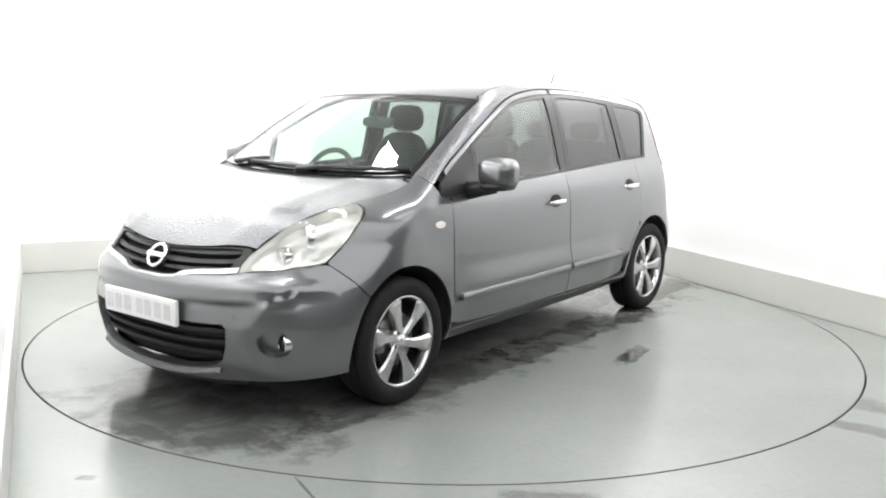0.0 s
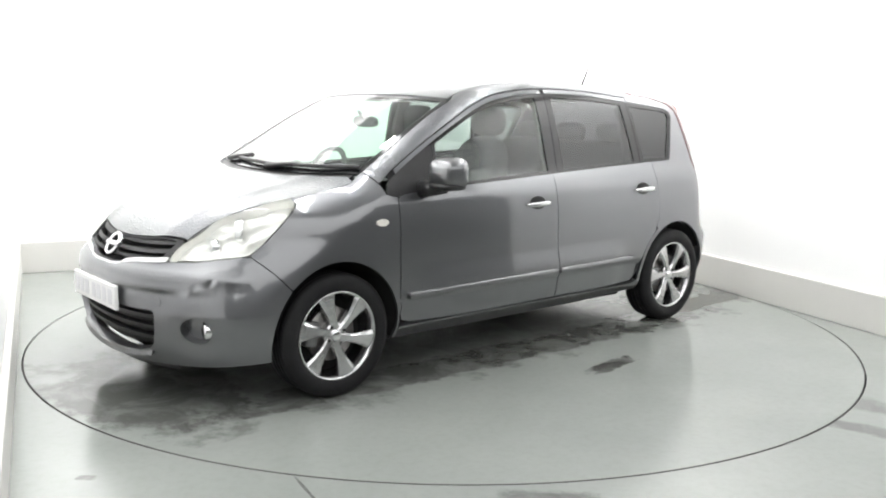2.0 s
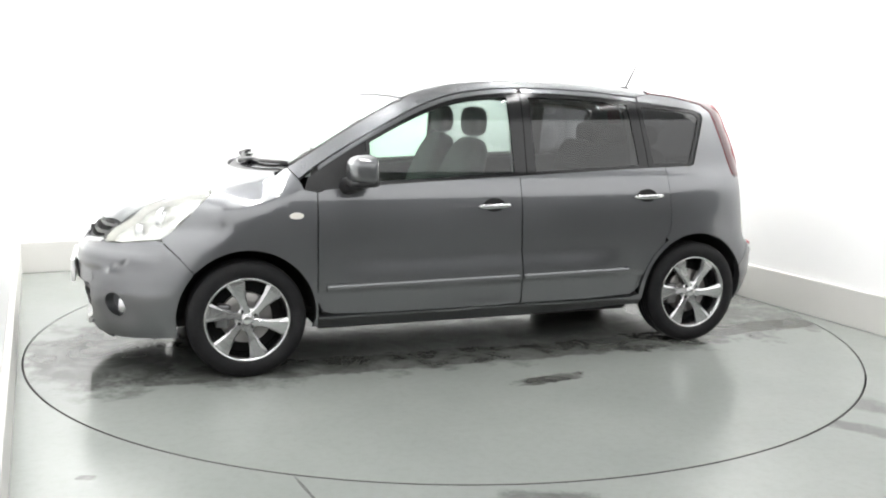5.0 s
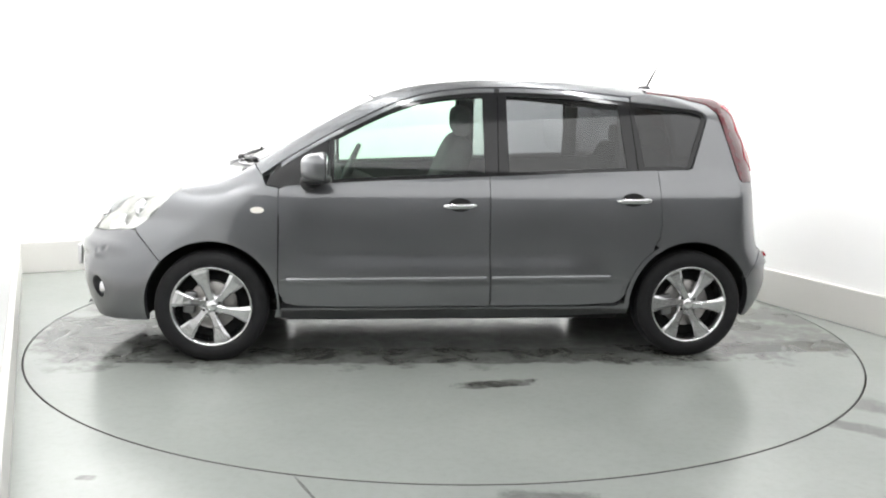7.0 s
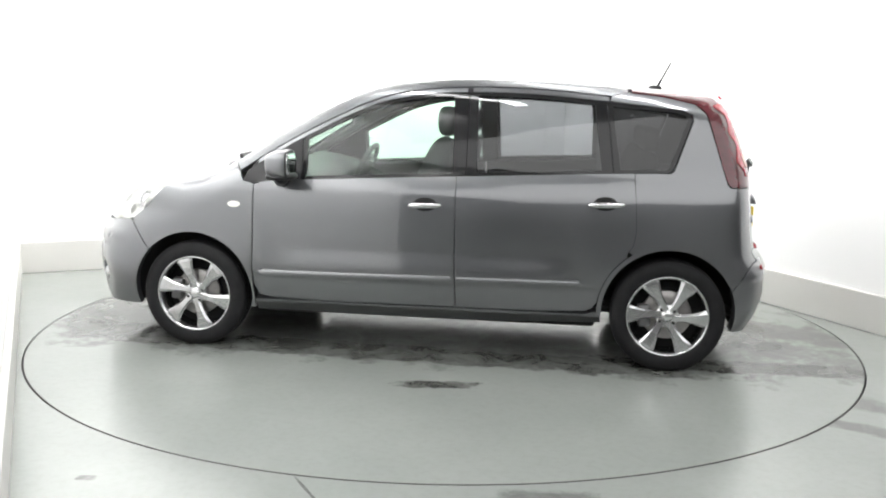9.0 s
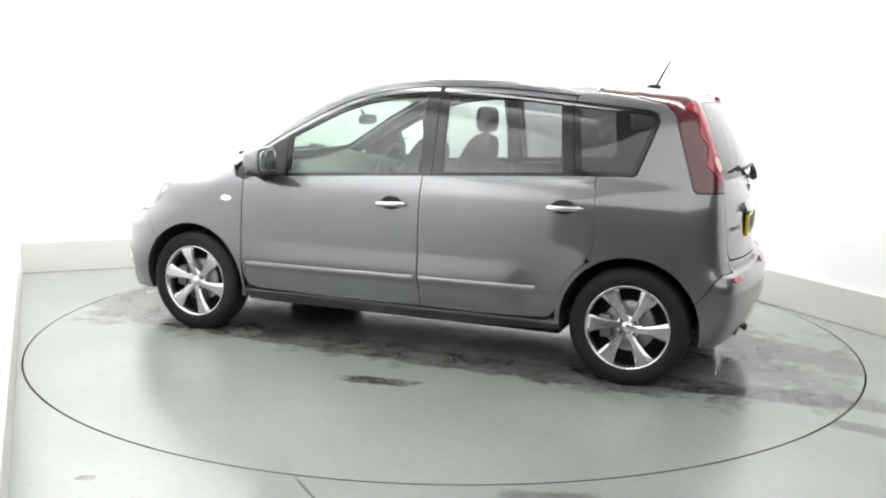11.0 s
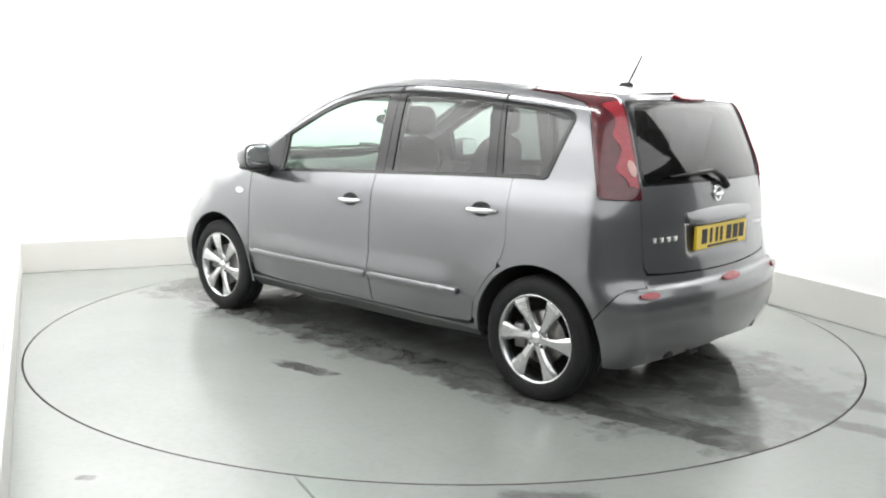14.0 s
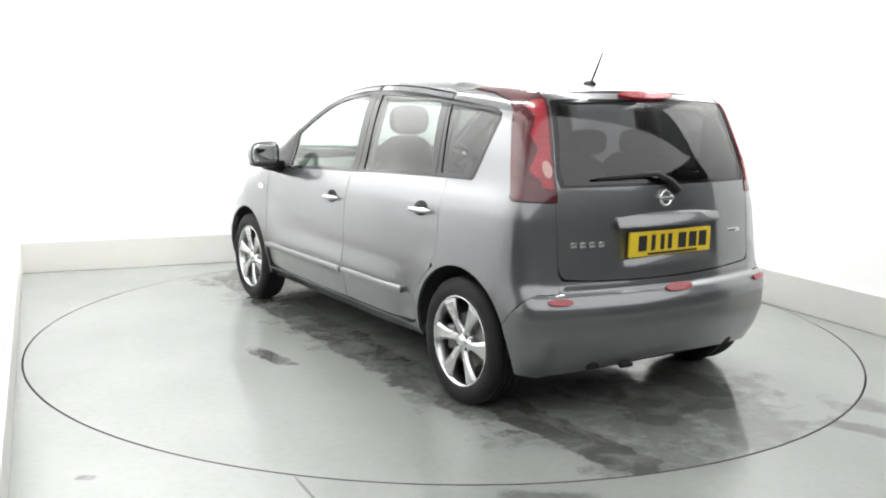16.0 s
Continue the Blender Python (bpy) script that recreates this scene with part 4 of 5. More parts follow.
def build_rear(car):
    # ---- tail lamps
    lamp_front = [(1.075, 1.449), (1.24, 1.431), (1.402, 1.394), (1.456, 1.347), (1.504, 1.20), (1.552, 1.05), (1.574, 0.988), (1.59, 0.974)]
    tip = [at_top(x, -0.537) for x in np.linspace(1.46, 1.075, 10)]
    rear_edge = [at_rear(-0.606, 0.968)] + [at_rear(-0.606 + 0.052 * max(0, (z - 1.1) / 0.3), z) for z in np.linspace(1.0, 1.405, 12)]
    loop = side_line(lamp_front) + rear_edge + [at_rear(-0.545, 1.432)] + tip
    lamps = panel("tail_lamp", loop, "rear", RED_LENS, car, off=0.004, depth=0.03, mirror=True, step=0.022, label="tall dark red tail lamp running up the pillar")
    LOBE = curve((1.0, 0.03), (1.045, 0.015), (1.10, 0.085), (1.15, 0.05), (1.19, 0.02), (1.25, 0.062), (1.29, 0.03), (1.33, 0.015), (1.37, 0.05), (1.40, 0.01))
    wave = [at_rear(-0.618 + 0.05 * max(0, (z - 1.1) / 0.3), z) for z in np.linspace(1.02, 1.40, 20)]
    back = [at_rear(-0.655 + 0.05 * max(0, (z - 1.1) / 0.3) - 0.42 * LOBE(z), z) for z in np.linspace(1.385, 1.03, 26)]
    element = panel("lamp_strip", wave + back, "rear", BRIGHT_RED, car, off=0.008, depth=0.006, mirror=True, step=0.02, label="wavy bright red brake-light strip")
    for i, ob in enumerate(element):
        ob.parent = lamps[i]
    rev = [at_rear(-0.632 + 0.018 * math.cos(t), 1.105 + 0.036 * math.sin(t)) for t in np.linspace(0, 2 * math.pi, 18)[:-1]]
    for i, ob in enumerate(panel("reverse_light", rev, "rear", PINK_LENS, car, off=0.011, depth=0.005, mirror=True, step=0.02, label="pale reversing light")):
        ob.parent = lamps[i]

    # ---- tailgate with its window
    win_y = lambda z: 0.602 - 0.052 * max(0.0, (z - 1.1) / 0.3)
    side_r = [(win_y(z), z) for z in np.linspace(1.40, 0.98, 12)] + [(0.612, 0.96), (0.612, 0.70), (0.606, 0.662), (0.585, 0.641)]
    low = [(y, 0.622 + 0.045 * y * y) for y in np.linspace(0.5, -0.5, 18)]
    top = [(y, 1.437 - 0.02 * y * y) for y in np.linspace(-0.54, 0.54, 18)]
    loop2 = top + side_r + low + [(-y, z) for y, z in side_r[::-1]]
    w_out = [(y, 1.412 - 0.03 * y * y) for y in np.linspace(-0.535, 0.535, 18)] + [(win_y(z) - 0.004, z) for z in np.linspace(1.39, 1.07, 10)] + [(y, 1.030 - 0.01 * y * y) for y in np.linspace(0.585, -0.585, 18)] \
        + [(-win_y(z) + 0.004, z) for z in np.linspace(1.07, 1.39, 10)]
    w3 = [at_rear(y, z) for y, z in w_out]
    c = np.array(w_out).mean(0)
    w_in = [at_rear(y * 0.955, c[1] + (z - c[1]) * 0.93) for y, z in w_out]
    press = lambda p: -0.012 * np.exp(-(np.maximum(np.abs(p[:, 1]) - 0.27, 0) / 0.03) ** 2) * np.exp(-(np.maximum(np.abs(p[:, 2] - 0.775) - 0.06, 0) / 0.02) ** 2)
    panel("tailgate", [at_rear(y, z) for y, z in loop2], "rear", PAINT, car, holes=[w3], step=0.025, depth=0.03, shape=press)
    panel("rear_screen_border", w3, "rear", GLOSS_BLACK, car, off=-0.004, holes=[w_in], depth=0.015)
    panel("rear_screen", w_in, "rear", DARK_GLASS, car, off=-0.005, depth=0.0, step=0.05, label="dark privacy rear screen")
    # ---- high brake light
    br = [(0.175 * math.cos(t), 1.424 + 0.016 * math.sin(t)) for t in np.linspace(0, 2 * math.pi, 26)[:-1]]
    panel("high_brake_light", [at_rear(y, z) for y, z in br], "rear", BRIGHT_RED, car, off=0.014, depth=0.02, step=0.02, label="red high-level brake light")
    # ---- rear wiper
    a, b, e = lifted(at_rear(-0.02, 1.045), 0.03), lifted(at_rear(-0.10, 1.075), 0.035), lifted(at_rear(-0.42, 1.062), 0.02)
    hub = lifted(at_rear(0.03, 1.005), 0.02)
    part("rear_wiper", tube_bm([hub, a, b, (b + e) / 2 + np.array([0.006, 0, 0]), e], [0.024, 0.016, 0.011, 0.009, 0.006], 8), BLACK, car, "black rear wiper arm and blade")
    # ---- badge and lettering bars
    c = Vector(lifted(at_rear(-0.03, 0.972), 0.004))
    bm = lathe([(0.040, 0.006), (0.041, -0.003), (0.038, -0.006), (0.030, -0.006), (0.028, 0.0), (0.028, 0.006)], 30)
    bmesh.ops.transform(bm, matrix=Matrix.Translation(c) @ Matrix.Rotation(radians(90), 4, "Z"), verts=bm.verts)
    part("rear_badge_ring", bm, CHROME, car, "round chrome badge ring")
    part("rear_badge_bar", box_bm(c.x - 0.004, c.x + 0.009, c.y - 0.046, c.y + 0.046, 0.963, 0.981, 0.003), CHROME, car, "plain chrome badge bar")
    for y in (-0.538, -0.492, -0.446, -0.400):
        q = lifted(at_rear(y, 0.79), 0.003)
        part("letter_bar", box_bm(q[0] - 0.004, q[0] + 0.003, y - 0.017, y + 0.017, 0.772, 0.796, 0.002), CHROME, car, "plain chrome lettering bar")
    q = lifted(at_rear(0.47, 0.79), 0.003)
    part("letter_bar", box_bm(q[0] - 0.004, q[0] + 0.003, 0.42, 0.52, 0.784, 0.80, 0.002), CHROME, car, "plain chrome lettering bar")
    # ---- plate and grip strip
    qx = at_rear(0.0, 0.775)[0]
    plate = part("rear_plate", box_bm(qx - 0.012, qx + 0.004, -0.26, 0.26, 0.716, 0.829, 0.003), PLATE_YELLOW, car, "yellow number plate with dark characters", smooth=False)
    for y in (-0.185, -0.118, -0.06, -0.012, 0.068, 0.138, 0.205):
        w = 0.025 if abs(y + 0.06) > 0.06 else 0.012
        part("plate_bar", box_bm(qx + 0.003, qx + 0.006, y - w, y + w, 0.742, 0.812), PLATE_INK, plate, smooth=False)
    part("plate_strip", box_bm(qx + 0.003, qx + 0.006, -0.15, 0.17, 0.722, 0.732), PLATE_INK, plate, smooth=False)
    ys = np.linspace(-0.325, 0.325, 24)
    grip = [at_rear(y, 0.845 + 0.01 * abs(y)) for y in ys] + [at_rear(y, 0.912 - 0.16 * y * y) for y in ys[::-1]]
    panel("tailgate_grip", grip, "rear", PAINT, car, off=0.006, depth=0.03, step=0.014, shape=lambda p: 0.024 * np.clip((0.912 - p[:, 2]) / 0.06, 0, 1) ** 0.8, label="raised tailgate grip strip above the plate")

    # ---- bumper
    flip = lambda pts: [(x, -y, z) for x, y, z in pts][::-1]
    arch_r = side_line(arch(AX_R, 22, -14, n=8) + [(1.635, 0.215), (1.70, 0.205)])
    top_n = [at_rear(y, z) for y, z in ((-0.6165, 0.640), (-0.625, 0.578), (-0.67, 0.578), (-0.725, 0.578))] + side_line([(1.703, 0.5565), (1.6605, 0.4965), (1.619, 0.4425)])
    top_c = [at_rear(y, 0.616 + 0.045 * y * y) for y in np.linspace(0.585, -0.585, 20)]
    bot = [at_rear(y, 0.262 - 0.07 * abs(y)) for y in np.linspace(-0.66, 0.66, 26)]
    loop3 = top_c + top_n + arch_r + bot + flip(arch_r) + flip(top_n)

    def ledge(p):
        return 0.013 * np.exp(-((p[:, 2] - 0.535) / 0.050) ** 4) * np.clip((p[:, 0] - 1.66) / 0.1, 0, 1) - 0.006 * np.exp(-((p[:, 2] - 0.588) / 0.006) ** 2) * np.clip((p[:, 0] - 1.68) / 0.05, 0, 1) \
            - 0.008 * np.exp(-((p[:, 2] - 0.497) / 0.008) ** 2) * np.clip((p[:, 0] - 1.70) / 0.05, 0, 1)
    panel("rear_bumper", loop3, "rear", PAINT, car, depth=0.04, step=0.02, shape=ledge)
    for sgn in (-1, 1):
        refl = [at_rear(y * sgn, z) for y, z in round_loop([(0.585, 0.530), (0.69, 0.534), (0.69, 0.559), (0.585, 0.557)], 1)]
        panel("rear_reflector", refl, "rear", BRIGHT_RED, car, off=0.024, depth=0.01, step=0.02, label="small red rear reflector")
    fog = [at_rear(0.085 * math.cos(t), 0.567 + 0.017 * math.sin(t)) for t in np.linspace(0, 2 * math.pi, 22)[:-1]]
    panel("rear_fog_light", fog, "rear", BRIGHT_RED, car, off=0.022, depth=0.02, step=0.02, label="small red rear fog light")
    part("tow_hook", tube_bm([(1.80, -0.30, 0.25), (1.82, -0.30, 0.235), (1.82, -0.24, 0.235), (1.80, -0.24, 0.25)], 0.012, 6), LINER, car)
    part("exhaust_pipe", tube_bm([(1.4, 0.42, 0.25), (1.58, 0.42, 0.255), (1.64, 0.42, 0.25)], 0.024, 12), STEEL, car, "short steel exhaust tail pipe")


def build_wheels(car):
    R_T, R_RIM = 0.297, 0.214
    for cx, sgn in ((AX_F, -1), (AX_R, -1), (AX_F, 1), (AX_R, 1)):
        wheel = new("wheel")
        wheel.parent = car
        turn = radians(0 if sgn < 0 else 180)
        wheel.matrix_basis = Matrix.Translation((cx, sgn * 0.745, R_T - 0.002)) @ Matrix.Rotation(turn, 4, "Z") @ Matrix.Rotation(radians(8 if cx < 0 else -4), 4, "Y")
        if wheels:
            for src in wheels[0].children:
                o = src.copy()
                scene.collection.objects.link(o)
                o.parent = wheel
            wheels.append(wheel)
            continue
        wheels.append(wheel)
        # tyre, with tread grooves (y negative faces outward)
        prof = [(R_RIM - 0.004, -0.070), (R_RIM + 0.004, -0.080), (R_RIM + 0.02, -0.086), (R_RIM + 0.045, -0.088), (R_T - 0.03, -0.085), (R_T - 0.012, -0.078), (R_T - 0.003, -0.068),
                (R_T, -0.05), (R_T, -0.034), (R_T - 0.007, -0.033), (R_T - 0.007, -0.026), (R_T, -0.025), (R_T, -0.006), (R_T - 0.007, -0.005), (R_T - 0.007, 0.005), (R_T, 0.006),
                (R_T, 0.025), (R_T - 0.007, 0.026), (R_T - 0.007, 0.033), (R_T, 0.034), (R_T, 0.05), (R_T - 0.004, 0.07), (R_T - 0.03, 0.085), (R_RIM + 0.02, 0.086), (R_RIM - 0.004, 0.07)]
        part("tyre", lathe(prof, 72), RUBBER, wheel, "black rubber tyre with a low sidewall")
        part("rim", lathe([(R_RIM - 0.006, -0.070), (R_RIM + 0.001, -0.078), (R_RIM - 0.003, -0.082), (R_RIM - 0.010, -0.078), (R_RIM - 0.016, -0.066), (R_RIM - 0.022, -0.04), (R_RIM - 0.03, 0.02), (R_RIM - 0.01, 0.07)], 72),
             ALLOY, wheel, "polished alloy rim")
        # six paddle spokes that widen towards the rim
        for k in range(6):
            a = radians(60 * k + 52)
            bm = bmesh.new()
            rows = [(0.030, 0.026, -0.060), (0.070, 0.020, -0.066), (0.110, 0.024, -0.072), (0.150, 0.034, -0.075), (0.185, 0.045, -0.076), (0.205, 0.050, -0.074)]
            rings = []
            for r, w, y in rows:
                tw = 0.10 * (r - 0.1)
                ring = []
                for s, dy in ((-1.0, 0.030), (-1.0, 0.008), (-0.72, 0.0), (0.55, -0.004), (1.0, 0.006), (1.0, 0.030)):
                    px, pz = r, s * w + tw
                    ring.append(bm.verts.new((px * math.cos(a) - pz * math.sin(a), y + dy, px * math.sin(a) + pz * math.cos(a))))
                rings.append(ring)
            for p, q in zip(rings, rings[1:]):
                for i in range(5):
                    bm.faces.new((p[i], p[i + 1], q[i + 1], q[i]))
            bm.faces.new(rings[-1])
            bmesh.ops.recalc_face_normals(bm, faces=bm.faces)
            part("spoke", bm, ALLOY, wheel, smooth=False)
        part("hub", lathe([(0.0005, -0.066), (0.026, -0.066), (0.030, -0.062), (0.033, -0.060), (0.058, -0.060), (0.064, -0.05), (0.064, 0.0)], 40), ALLOY, wheel, "alloy hub with centre cap")
        part("centre_cap", lathe([(0.0005, -0.074), (0.018, -0.073), (0.026, -0.069), (0.027, -0.062)], 30), CHROME, wheel, "bright centre cap")
        for k in range(4):
            a = radians(90 * k + 35)
            bm = lathe([(0.0005, -0.066), (0.007, -0.065), (0.009, -0.060), (0.011, -0.0605), (0.012, -0.056)], 12)
            bmesh.ops.translate(bm, vec=(0.046 * math.cos(a), 0, 0.046 * math.sin(a)), verts=bm.verts)
            part("wheel_nut", bm, LINER, wheel)
        part("brake_disc", lathe([(0.06, -0.02), (0.128, -0.02), (0.130, -0.017), (0.130, 0.004), (0.06, 0.004)], 40), STEEL, wheel, "worn steel brake disc")
        bm = box_bm(-0.15, -0.085, -0.045, 0.01, -0.06, 0.06, 0.012)
        part("brake_caliper", bm, DARK_ALLOY, wheel)
        part("wheel_back", lathe([(0.0005, 0.03), (R_RIM - 0.02, 0.034), (R_RIM - 0.012, 0.05)], 40), LINER, wheel)
    for cx in (AX_F, AX_R):
        for sgn in (-1, 1):
            verts, faces = [], []
            n = 26
            for i in range(n + 1):
                a = radians(-12 + 204 * i / n)
                r = ARCH_R + 0.006
                x, z = cx + r * math.cos(a), 0.305 + r * math.sin(a)
                y = abs(at_side(x, max(0.2, z))[1]) - 0.012
                verts += [(x, sgn * y, z), (x, sgn * 0.50, z)]
            verts.append((cx, sgn * 0.50, 0.30))
            for i in range(n):
                faces.append((2 * i, 2 * i + 1, 2 * i + 3, 2 * i + 2))
                faces.append((2 * i + 1, len(verts) - 1, 2 * i + 3))
            part_from("wheel_arch_liner", verts, faces, LINER, car, "black wheel arch liner")


wheels = []
build_front(car)
build_rear(car)
build_wheels(car)


def blob(bm, c, h, p=4.0, nu=20, nv=12):
    """A rounded block: a superellipsoid with half sizes h."""
    def sp(v, e):
        return math.copysign(abs(v) ** e, v)
    e = 2.0 / p
    rows = []
    for j in range(nv + 1):
        t = -math.pi / 2 + math.pi * j / nv
        rows.append([bm.verts.new((c[0] + h[0] * sp(math.cos(t), e) * sp(math.cos(2 * math.pi * i / nu), e), c[1] + h[1] * sp(math.cos(t), e) * sp(math.sin(2 * math.pi * i / nu), e),
                                   c[2] + h[2] * sp(math.sin(t), e))) for i in range(nu)])
    for a, b in zip(rows, rows[1:]):
        for i in range(nu):
            bm.faces.new((a[i], a[(i + 1) % nu], b[(i + 1) % nu], b[i]))
    bmesh.ops.remove_doubles(bm, verts=[v for r in (rows[0], rows[-1]) for v in r], dist=1e-5)
    return bm


def build_details(car):
    # ---- door handles; flat dark ovals behind them stand for the shade in their cups
    for x0, x1, z0, z1, cup in ((-0.085, 0.105, 0.838, 0.843, 0.0), (0.862, 1.062, 0.870, 0.875, 0.955)):
        cx = (x0 + x1) / 2 if not cup else cup
        loop = [(cx + 0.062 * math.cos(t), (z0 + z1) / 2 + 0.004 + 0.036 * math.sin(t)) for t in np.linspace(0, 2 * math.pi, 24)[:-1]]
        panel("handle_cup", side_line(loop), "side", LINER, car, off=0.0015, depth=0.0, mirror=True, step=0.03)
        n = 14
        for sgn in (-1, 1):
            bm = bmesh.new()
            rings = []
            for i in range(n + 1):
                u = i / n
                x = x0 + (x1 - x0) * u
                q = at_side(x, z0 + (z1 - z0) * u)
                lift = 0.010 + 0.026 * (1 - abs(2 * u - 1) ** 3)
                w = 0.004 + 0.010 * (1 - abs(2 * u - 1) ** 6)
                y = abs(q[1]) + lift
                rings.append([bm.verts.new((x, sgn * (y + dy), q[2] + dz * w)) for dy, dz in ((0.006, 0.0), (0.005, 0.7), (0.0, 1.0), (-0.010, 0.8), (-0.012, 0.0), (-0.010, -0.8), (0.0, -1.0), (0.005, -0.7))])
            for a, b in zip(rings, rings[1:]):
                for k in range(8):
                    bm.faces.new((a[k], a[(k + 1) % 8], b[(k + 1) % 8], b[k]))
            bm.faces.new(rings[0])
            bm.faces.new(rings[-1])
            bmesh.ops.recalc_face_normals(bm, faces=bm.faces)
            part("door_handle", bm, HANDLE, car, "silver pull handle")
    # ---- side indicators
    loop = [(-1.052 + 0.036 * math.cos(t), 0.812 + 0.017 * math.sin(t)) for t in np.linspace(0, 2 * math.pi, 20)[:-1]]
    panel("side_indicator", side_line(loop), "side", INDICATOR, car, off=0.006, depth=0.01, mirror=True, step=0.02, label="small oval clear side indicator")
    # ---- door mirrors
    for sgn in (-1, 1):
        bm = bmesh.new()
        blob(bm, (0, 0, 0), (0.085, 0.098, 0.078), 3.4, 28, 16)
        for v in bm.verts:
            if v.co.x > 0.03:
                v.co.x = 0.03 + (v.co.x - 0.03) * 0.45
            else:
                v.co.y *= 1 + 0.9 * (v.co.x - 0.03)
                v.co.z *= 1 + 1.6 * (v.co.x - 0.03)
            v.co.z *= 1 - 0.9 * (v.co.y * sgn)
        bmesh.ops.translate(bm, vec=(-0.735, sgn * 0.945, 1.045), verts=bm.verts)
        housing = part("door_mirror", bm, PAINT, car, "body-coloured door mirror housing")
        bm = blob(bmesh.new(), (0, 0, 0), (0.01, 0.084, 0.063), 3.6, 26, 12)
        bmesh.ops.translate(bm, vec=(-0.690, sgn * 0.945, 1.045), verts=bm.verts)
        part("mirror_glass", bm, MIRROR, housing, "mirror glass")
        bm = blob(bmesh.new(), (0, 0, 0), (0.014, 0.092, 0.071), 3.6, 26, 12)
        bmesh.ops.translate(bm, vec=(-0.698, sgn * 0.945, 1.045), verts=bm.verts)
        part("mirror_rim", bm, BLACK, housing, "black mirror rim")
        bm = tube_bm([(-0.79, sgn * 0.80, 0.955), (-0.765, sgn * 0.87, 0.965), (-0.745, sgn * 0.93, 0.985)], [0.045, 0.036, 0.04], 12)
        part("mirror_foot", bm, BLACK, housing, "black mirror foot")
        bm = blob(bmesh.new(), (-0.74, sgn * 0.94, 0.982), (0.078, 0.085, 0.022), 3.0, 22, 10)
        part("mirror_base", bm, BLACK, housing, "black lower mirror shell")
    # ---- windscreen wipers
    for y0, y1, xb in ((0.50, -0.10, 0.0), (-0.05, -0.60, 0.0)):
        piv = lifted(at_top(-1.225 + 0.3 * y0 * y0, y0), 0.012)
        mid = lifted(at_top(-1.165 + 0.3 * y0 * y0 * 0.5, (y0 + y1) / 2 + 0.06), 0.012)
        arm = part("windscreen_wiper", tube_bm([piv, (np.array(piv) + mid) / 2 + np.array([0, 0, 0.004]), mid], [0.016, 0.011, 0.009], 8), BLACK, car, "black windscreen wiper arm")
        pts = []
        for u in np.linspace(0, 1, 9):
            y = y0 - 0.06 + (y1 - y0) * u
            pts.append(lifted(at_top(-1.185 + 0.3 * y * y - 0.012 * u, y), 0.006 + 0.005 * math.sin(math.pi * u)))
        part("wiper_blade", tube_bm(pts, 0.011, 6), BLACK, arm)
    # ---- roof aerial
    base = at_top(1.247, -0.03)
    bm = blob(bmesh.new(), (base[0] - 0.01, base[1], base[2] + 0.006), (0.042, 0.02, 0.018), 2.4, 18, 8)
    aerial = part("aerial_base", bm, BLACK, car, "black aerial foot")
    part("aerial_mast", tube_bm([(base[0], base[1], base[2] + 0.01), (base[0] + 0.075, base[1], base[2] + 0.155)], [0.0075, 0.0055], 8), BLACK, aerial)
    part("aerial_whip", tube_bm([(base[0] + 0.075, base[1], base[2] + 0.155), (base[0] + 0.225, base[1], base[2] + 0.47)], [0.0026, 0.0016], 6), CHROME, aerial, "thin bright aerial whip")
    # ---- underside
    bm = bmesh.new()
    box_bm(-0.93, 0.93, -0.70, 0.70, 0.19, 0.27, 0.02, bm=bm)
    box_bm(-1.95, -0.9, -0.49, 0.49, 0.19, 0.60, 0.04, bm=bm)
    box_bm(0.9, 1.80, -0.49, 0.49, 0.22, 0.50, 0.04, bm=bm)
    box_bm(-1.84, -1.68, -0.60, 0.60, 0.26, 0.60, 0.04, bm=bm)
    part("underbody", bm, LINER, car, "dark underside of the car", smooth=False)
    part("rear_axle", tube_bm([(AX_R, -0.68, 0.26), (AX_R, 0.68, 0.26)], 0.035, 12), LINER, car)
    part("front_axle", tube_bm([(AX_F, -0.68, 0.28), (AX_F, 0.68, 0.28)], 0.03, 12), LINER, car)


